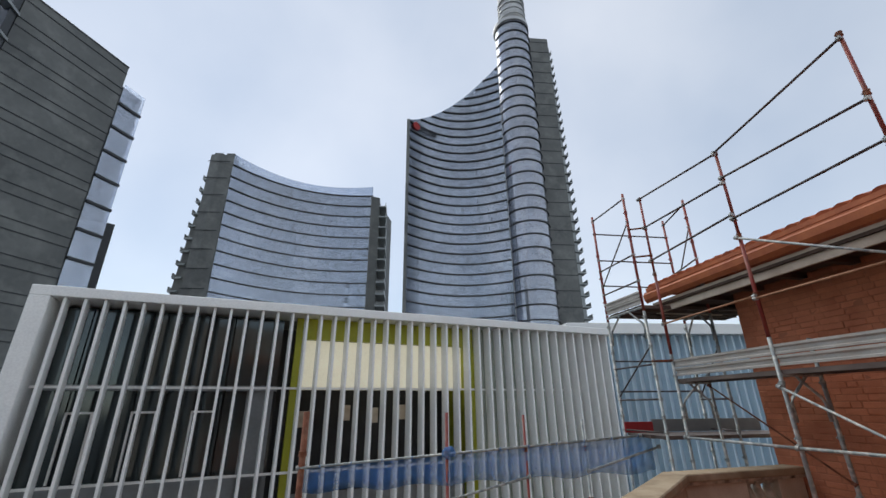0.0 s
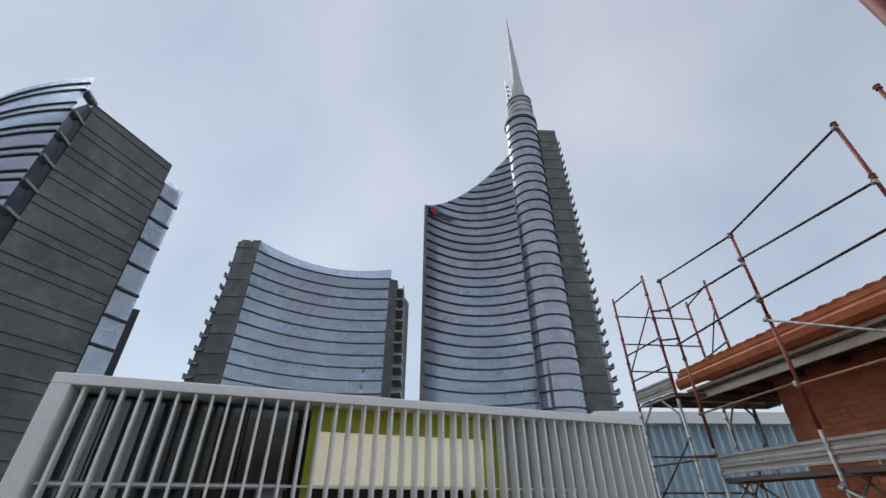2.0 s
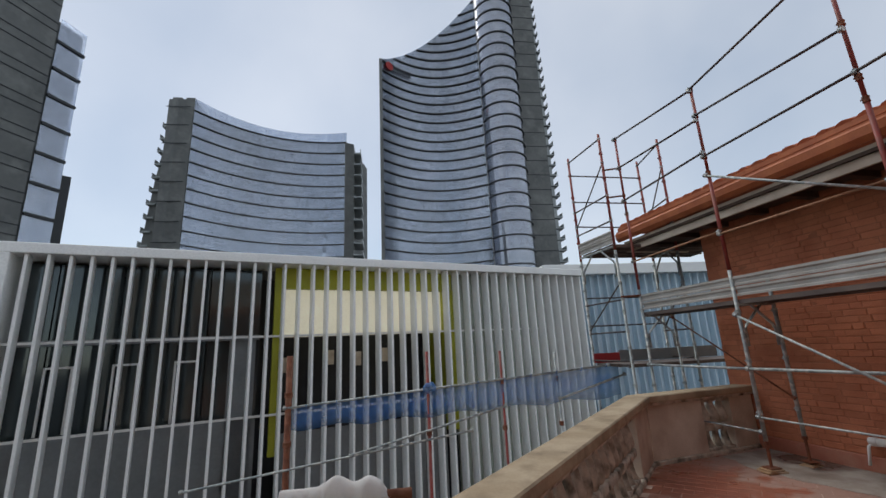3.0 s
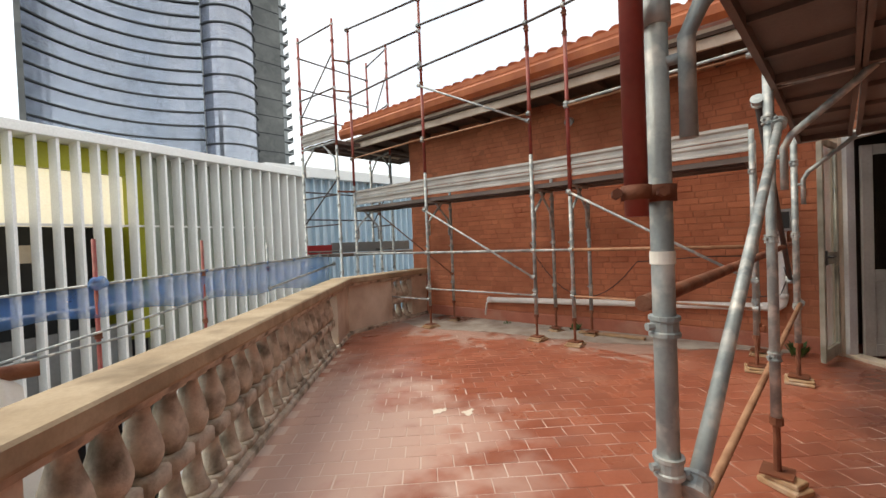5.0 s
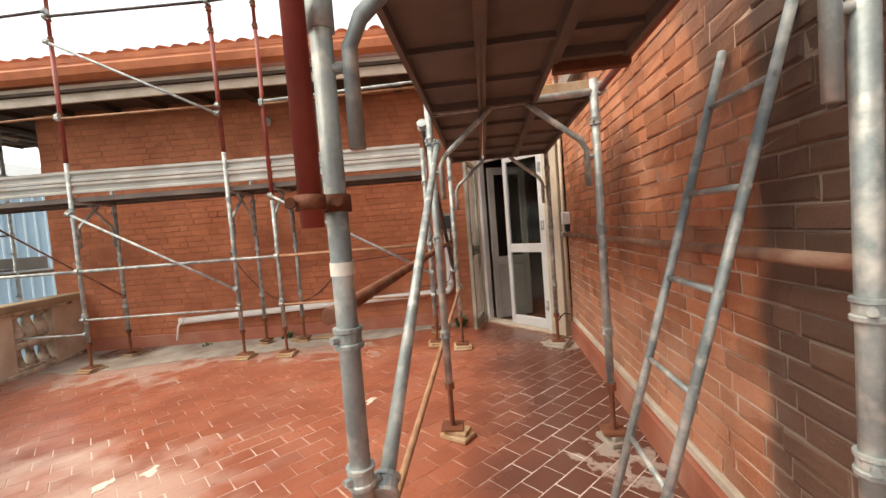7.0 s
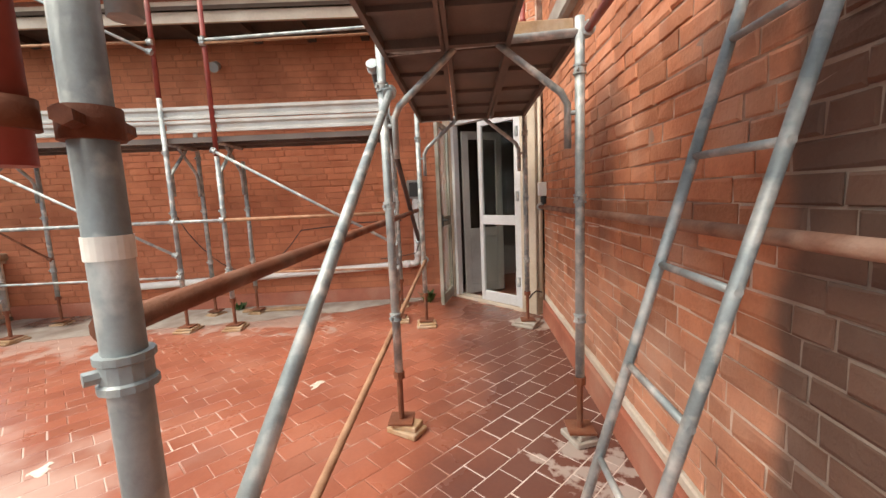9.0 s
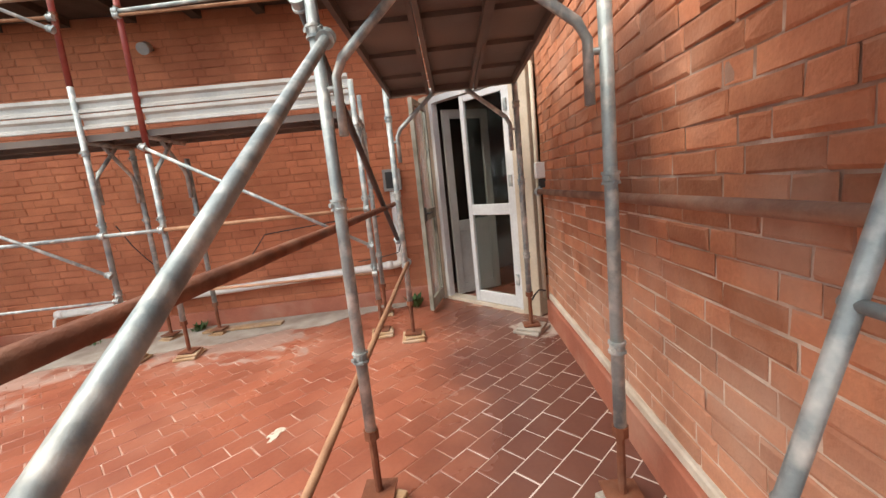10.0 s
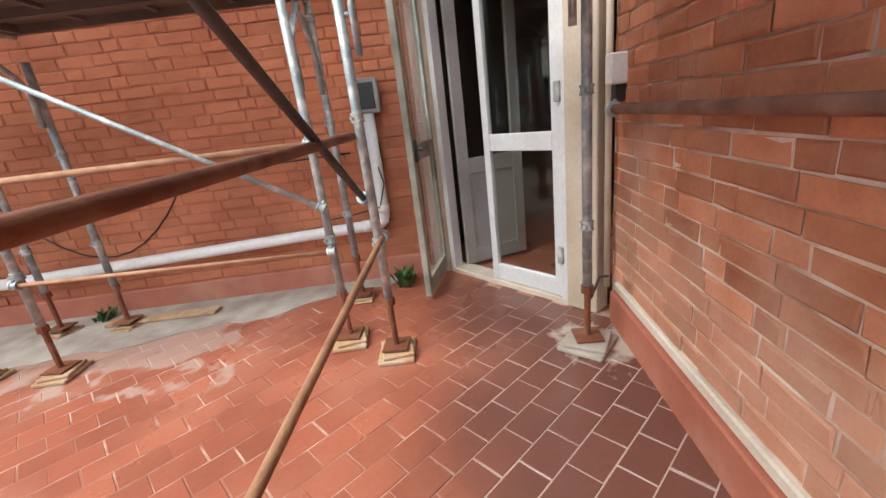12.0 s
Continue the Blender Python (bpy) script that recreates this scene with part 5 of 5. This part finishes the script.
for z0, r0, z1, r1 in ((157, 3.3, 164, 3.0), (164, 2.7, 189, 1.75), (189, 1.5, 206, 1.0), (206, 0.75, 226, 0.12)):
    add_tube(b, (cc.x + 1.2, cc.y, z0), (cc.x + 1.2, cc.y, z1), r0, 8, r1)
part("spire", b, SPIREMETAL, tall, "pale tapering stepped spire")
b = bm_new()
add_box(b, (cc.x - 4.2, 117.5, 150), (cc.x - 3.9, 118.5, 171))
add_box(b, (cc.x - 3.0, 117.5, 150), (cc.x - 2.8, 118.5, 168))
for k in range(6):
    add_box(b, (cc.x - 4.2, 117.6, 151 + 3 * k), (cc.x - 2.8, 118.4, 151.4 + 3 * k))
part("mast_frame", b, SPIREMETAL, tall)
b = bm_new()
add_box(b, (45.6, 118.5, STREET), (54.4, 136, 138.6))
part("side_slab", b, SLABGREY, tall, "dark grey stone-clad slab")
for k in range(27):
    b = bm_new()
    add_box(b, (45.55, 118.42, 3.8 + 5.1 * k), (54.45, 118.5, 4.05 + 5.1 * k))
    part("cladding_joint", b, DARKBAND, tall)
for k in range(36):
    z = 4 + 3.65 * k
    w = 3.2 - 1.9 * (z / 135) ** 2
    b = bm_new()
    add_box(b, (54.42, 119.2, z), (54.42 + w, 134, z + 0.4))
    add_box(b, (54.42 + w - 0.12, 119.2, z + 0.4), (54.42 + w, 134, z + 1.6))
    add_box(b, (54.42, 119.6, z + 0.4), (54.42 + w * 0.5, 119.8, z + 3.3))
    part("balcony", b, BALCONY, tall)
for k in range(8):
    b = bm_new()
    c = arc_points((0.4, 119.0), (34.5, 121.0), 7.0, 40)
    p0, p1 = c[4 + k], c[5 + k]
    m = along(Vector((p0.x, p0.y, 0)), Vector((p1.x, p1.y, 0)))
    h = (2.6, 1.7, 2.4, 1.6, 1.7, 2.4, 1.9, 2.3)[k]
    add_box(b, (0.05, -0.75, 93.6), (0.62, -0.55, 93.6 + h), m)
    part("sign_bar", b, SIGNDARK, tall)
b = bm_new()
p0, p1 = c[2], c[3]
m = along(Vector((p0.x, p0.y, 0)), Vector((p1.x, p1.y, 0)))
add_tube(b, m @ Vector((0.6, -0.8, 94.8)), m @ Vector((0.6, -0.4, 94.8)), 1.5, 20)
part("sign_disc", b, SIGNRED, tall)

# the middle tower
mid = thing("tower", "middle curved glass tower with dark stone ends", "skyscraper", "towers")
pts = arc_points((-52.5, 111.5), (-11.8, 128.5), 6.5, NT)
tops = [74.2 - 0.9 * math.sin(math.pi * k / NT) for k in range(NT + 1)]
curtain("glass_wall", pts, STREET, tops, GLASSBLUE, mid)
bands(pts, [3.2 + 3.95 * k for k in range(18)], tops, mid, h=0.28, out=0.35)
b = bm_new()
add_prism(b, [(p.x, p.y + 0.5) for p in pts] + [(-6, 150), (-62, 150)], STREET, 71.0)
part("core", b, SLABGREY, mid)
b = bm_new()
add_prism(b, [(-12.2, 127.6), (-9.4, 128.8), (-9.4, 140), (-12.2, 140)], STREET, 70.0)
part("end_slab", b, SLABGREY, mid, "dark stone end wall")
b = bm_new()
add_prism(b, [(-58.9, 110.6), (-55.9, 109.8), (-52.6, 111.2), (-52.6, 135), (-58.9, 135)], STREET, 73.2)
part("end_slab", b, SLABGREY, mid, "dark stone end wall")
for x, z in ((-57.5, 73.2), (-54.0, 73.2)):
    b = bm_new()
    add_box(b, (x - 1.2, 112, z), (x + 1.2, 120, z + 1.6))
    part("roof_box", b, SLABGREY, mid)
b = bm_new()
ol = [(STREET, -65.5), (30, -63.8), (50, -62.2), (64, -60.4), (70, -58.95)]
v0 = [b.verts.new((x, 114.5, z)) for z, x in ol] + [b.verts.new((-58.92, 114.5, 70)), b.verts.new((-58.92, 114.5, STREET))]
v1 = [b.verts.new((v.co.x, 132, v.co.z)) for v in v0]
b.faces.new(v0)
b.faces.new(v1[::-1])
for i in range(len(v0)):
    j = (i + 1) % len(v0)
    b.faces.new((v0[i], v0[j], v1[j], v1[i]))
part("flank", b, SLABGREY, mid)
for k in range(17):
    z = 4.0 + 3.9 * k
    x = -65.5 + (z - STREET) / 79 * 6.0
    b = bm_new()
    add_box(b, (x - 1.8, 113.8, z), (x + 0.6, 130, z + 0.5))
    add_box(b, (x - 1.8, 113.8, z + 0.5), (x - 1.6, 130, z + 1.5))
    part("balcony", b, BALCONY, mid)
    b = bm_new()
    add_box(b, (-9.38, 128.6, z), (-7.2 + (70 - z) * 0.02, 138, z + 0.5))
    add_box(b, (-7.4 + (70 - z) * 0.02, 128.6, z + 0.5), (-7.2 + (70 - z) * 0.02, 138, z + 1.8))
    part("balcony", b, BALCONY, mid)
for k in range(13):
    b = bm_new()
    add_box(b, (-58.95, 109.7, 3.2 + 5.6 * k), (-52.7, 109.85, 3.4 + 5.6 * k))
    part("cladding_joint", b, DARKBAND, mid)

# the near tower on the west
near = thing("tower", "near tower with a dark stone flank and glass edges", "skyscraper", "towers")
SA, SB = Vector((-63.2, 54.0, 0)), Vector((-56.95, 70.0, 0))
NM = along(SA, SB)                   # left of the way is away from the terrace
SL2 = (SB - SA).length
b = bm_new()
add_box(b, (0, 0, STREET), (SL2, 3.0, 67.1), NM)
part("flank", b, SLABGREY, near, "dark grey stone flank")
for k in range(13):
    for dz in (0.0, 1.7):
        b = bm_new()
        add_box(b, (-0.02, -0.1, 2.0 + 5.4 * k + dz - 1.7), (SL2 + 0.02, 0.02, 2.16 + 5.4 * k + dz - 1.7), NM)
        part("cladding_joint", b, DARKBAND, near)
tipp = Vector((-62.2, 50.2))
pts = arc_points(tuple(tipp), (-90.0, 58.5), 1.5, NT)[::-1]
tops = [70.2] * (NT + 1)
curtain("glass_wall", pts, STREET, tops, GLASSBLUE, near)
bands(pts, [z for k in range(13) for z in (1.6 + 5.4 * k, 3.4 + 5.4 * k)], tops, near, h=0.25, out=0.3)
b = bm_new()
add_prism(b, [(-62.9, 52.4), (-63.2, 53.8), (-70, 66), (-89, 62)], STREET, 65.5)
part("recess", b, DARKBAND, near)
for k in range(13):
    b = bm_new()
    z = 2.0 + 5.4 * k
    add_prism(b, [(-62.3, 50.8), (-62.9, 54.0), (-64.5, 54.0), (-64.0, 50.9)], z, z + 0.5)
    part("recess_slab", b, BALCONY, near)
gp = [Vector((SB.x, SB.y + 0.4)), Vector((-55.4, 74.6))]
curtain("glass_edge", gp, STREET, [63.0, 63.0], GLASSBLUE, near)
bands(gp, [4.0 + 5.4 * k for k in range(11)], [63.5] * 2, near, h=0.5, out=0.3)
b = bm_new()
add_prism(b, [(-57.4, 70.5), (-56.0, 74.6), (-75, 80), (-75, 72)], STREET, 62.5)
part("core", b, SLABGREY, near)
b = bm_new()
add_prism(b, [(-63.5, 84), (-61.8, 85.5), (-70, 95), (-75, 90)], STREET, 38.6)
part("annexe", b, DARKBAND, near, "dark lower annexe")

# ---- bricks: proud of the mortar, the nearest as pieces of their own ----
def brick_data(w, h, d, j):
    """Corners and faces of one brick: worn chamfered front, open back. x across, y outwards."""
    c = 0.003
    r = lambda: random.uniform(-j, j)
    back = [(0, 0, 0), (w, 0, 0), (w, 0, h), (0, 0, h)]
    rim = [(r() * 0.5, d - c, r() * 0.5), (w + r() * 0.5, d - c, r() * 0.5), (w + r() * 0.5, d - c, h + r() * 0.5), (r() * 0.5, d - c, h + r() * 0.5)]
    fr = [(c + abs(r()), d + r() * 0.5, c + abs(r())), (w - c - abs(r()), d + r() * 0.5, c + abs(r())), (w - c - abs(r()), d + r() * 0.5, h - c - abs(r())), (c + abs(r()), d + r() * 0.5, h - c - abs(r()))]
    v = back + rim + fr
    f = []
    for a, b0 in ((0, 4), (4, 8)):
        for i in range(4):
            k = (i + 1) % 4
            f.append((a + i, a + k, b0 + k, b0 + i))
    f.append((8, 9, 10, 11))
    return v, [q[::-1] for q in f]


def brick_meshes(w, h, d, mat, n=20, j=0.009):
    out = []
    for _ in range(n):
        v, f = brick_data(w, h, d, j)
        me = bpy.data.meshes.new("brick")
        me.from_pydata(v, [], f)
        me.materials.append(mat)
        out.append(me)
    return out


def lay_bricks(parent, m, length, z0, z1, near, skip=lambda u, z: False, bw=0.25, bh=0.0705, gap=0.009, depth=0.006, mat=BRICK):
    """Stretcher and header courses over a wall whose frame is m (x along, y out of the wall)."""
    stretch, head = brick_meshes(bw - gap, bh, depth, mat), brick_meshes(bw / 2 - gap, bh, depth, mat)
    verts, faces = [], []
    pieces = 0
    course = bh + gap
    k = 0
    z = z0
    while z + bh <= z1:
        u = -((k * 0.37) % 1.0) * bw
        i = k
        while u < length:
            full = (i % 3) != 2
            w = bw if full else bw / 2
            a, e = max(u, 0.0), min(u + w - gap, length)
            if e - a > 0.03 and not skip((a + e) / 2, z + bh / 2):
                clipped = (a > u) or (e < u + w - gap)
                if near((a + e) / 2, z) and pieces < 300 and not clipped:
                    ob = new("brick", random.choice(stretch if full else head))
                    ob.parent = parent
                    ob.matrix_basis = m @ Matrix.Translation((u, random.uniform(-0.002, 0.004), z + random.uniform(-0.002, 0.002))) @ pose(0, 0, 0, 0, random.uniform(-0.6, 0.6), 0)
                    pieces += 1
                else:
                    v, f = brick_data(e - a, bh, depth, 0.009)
                    base = len(verts)
                    o = random.uniform(-0.002, 0.004)
                    verts.extend([tuple(m @ Vector((x + a, y + o, zz + z))) for x, y, zz in v])
                    faces.extend([tuple(base + q for q in fc) for fc in f])
            u += w
            i += 1
        z += course
        k += 1
    tagged(joined("brickwork", verts, faces, mat, parent), "joined further bricks of the wall", kind="stuff")


SM = Matrix(((1, 0, 0, -2.0), (0, 1, 0, SOUTH_Y - 0.001), (0, 0, 1, 0), (0, 0, 0, 1)))
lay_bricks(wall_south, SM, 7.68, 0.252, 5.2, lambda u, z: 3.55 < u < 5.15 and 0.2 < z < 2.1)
EM = along(P1, CORNER)
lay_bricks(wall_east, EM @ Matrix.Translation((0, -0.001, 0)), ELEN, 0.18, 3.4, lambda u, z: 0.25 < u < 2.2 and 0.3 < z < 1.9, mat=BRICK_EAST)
lay_bricks(wall_door, D @ Matrix.Translation((0, -0.001, 0)), LEN, 2.31, 3.5, lambda u, z: True)

# ---- floor tiles: running bond across the terrace ----
TW, TD, TG = 0.200, 0.143, 0.005
ROWDIR = math.radians(-42.0)
TM = Matrix.Translation((4.836, -0.738, 0)) @ Matrix.Rotation(ROWDIR, 4, "Z")


def tile_data(w, d, h, j):
    c = 0.002
    r = lambda: random.uniform(-j, j)
    lo = [(0, 0, -h), (w, 0, -h), (w, d, -h), (0, d, -h)]
    rim = [(0, 0, -c), (w, 0, -c), (w, d, -c), (0, d, -c)]
    top = [(c + abs(r()), c + abs(r()), r() * 0.3), (w - c - abs(r()), c + abs(r()), r() * 0.3), (w - c - abs(r()), d - c - abs(r()), r() * 0.3), (c + abs(r()), d - c - abs(r()), r() * 0.3)]
    v = lo + rim + top
    f = []
    for a, b0 in ((0, 4), (4, 8)):
        for i in range(4):
            k = (i + 1) % 4
            f.append((a + i, a + k, b0 + k, b0 + i))
    f.append((8, 9, 10, 11))
    return v, f


tile_meshes = []
for _ in range(8):
    v, f = tile_data(TW - TG, TD - TG, 0.012, 0.002)
    me = bpy.data.meshes.new("tile")
    me.from_pydata(v, [], f)
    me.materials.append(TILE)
    tile_meshes.append(me)


def inside(x, y):
    if y < SOUTH_Y - 0.08 or x > 6.62:
        return False
    d1 = (BAL_B - BAL_A)
    if d1.x * (y - BAL_A.y) - d1.y * (x - BAL_A.x) > -0.05:
        return False
    d2 = (BAL_C - BAL_B)
    if d2.x * (y - BAL_B.y) - d2.y * (x - BAL_B.x) > -0.05:
        return False
    dd = P1 - P0
    if dd.x * (y - P0.y) - dd.y * (x - P0.x) < -0.02:
        return False
    de = CORNER - P1
    return de.x * (y - P1.y) - de.y * (x - P1.x) > 0.05


verts, faces, pieces = [], [], 0
for j in range(-60, 60):
    for i in range(-45, 45):
        u = i * TW + (TW / 2 if j % 2 else 0.0) + random.uniform(-0.003, 0.003)
        w = j * TD
        c = TM @ Vector((u + TW / 2, w + TD / 2, 0))
        if not inside(c.x, c.y):
            continue
        m = TM @ Matrix.Translation((u, w, random.uniform(-0.0015, 0.0015)))
        if pieces < 300 and 2.6 < c.x < 5.9 and -1.2 < c.y < 1.6:
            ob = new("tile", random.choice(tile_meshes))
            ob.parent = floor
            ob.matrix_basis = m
            pieces += 1
        else:
            v, f = tile_data(TW - TG, TD - TG, 0.012, 0.002)
            base = len(verts)
            verts.extend([tuple(m @ Vector(p)) for p in v])
            faces.extend([tuple(base + q for q in fc) for fc in f])
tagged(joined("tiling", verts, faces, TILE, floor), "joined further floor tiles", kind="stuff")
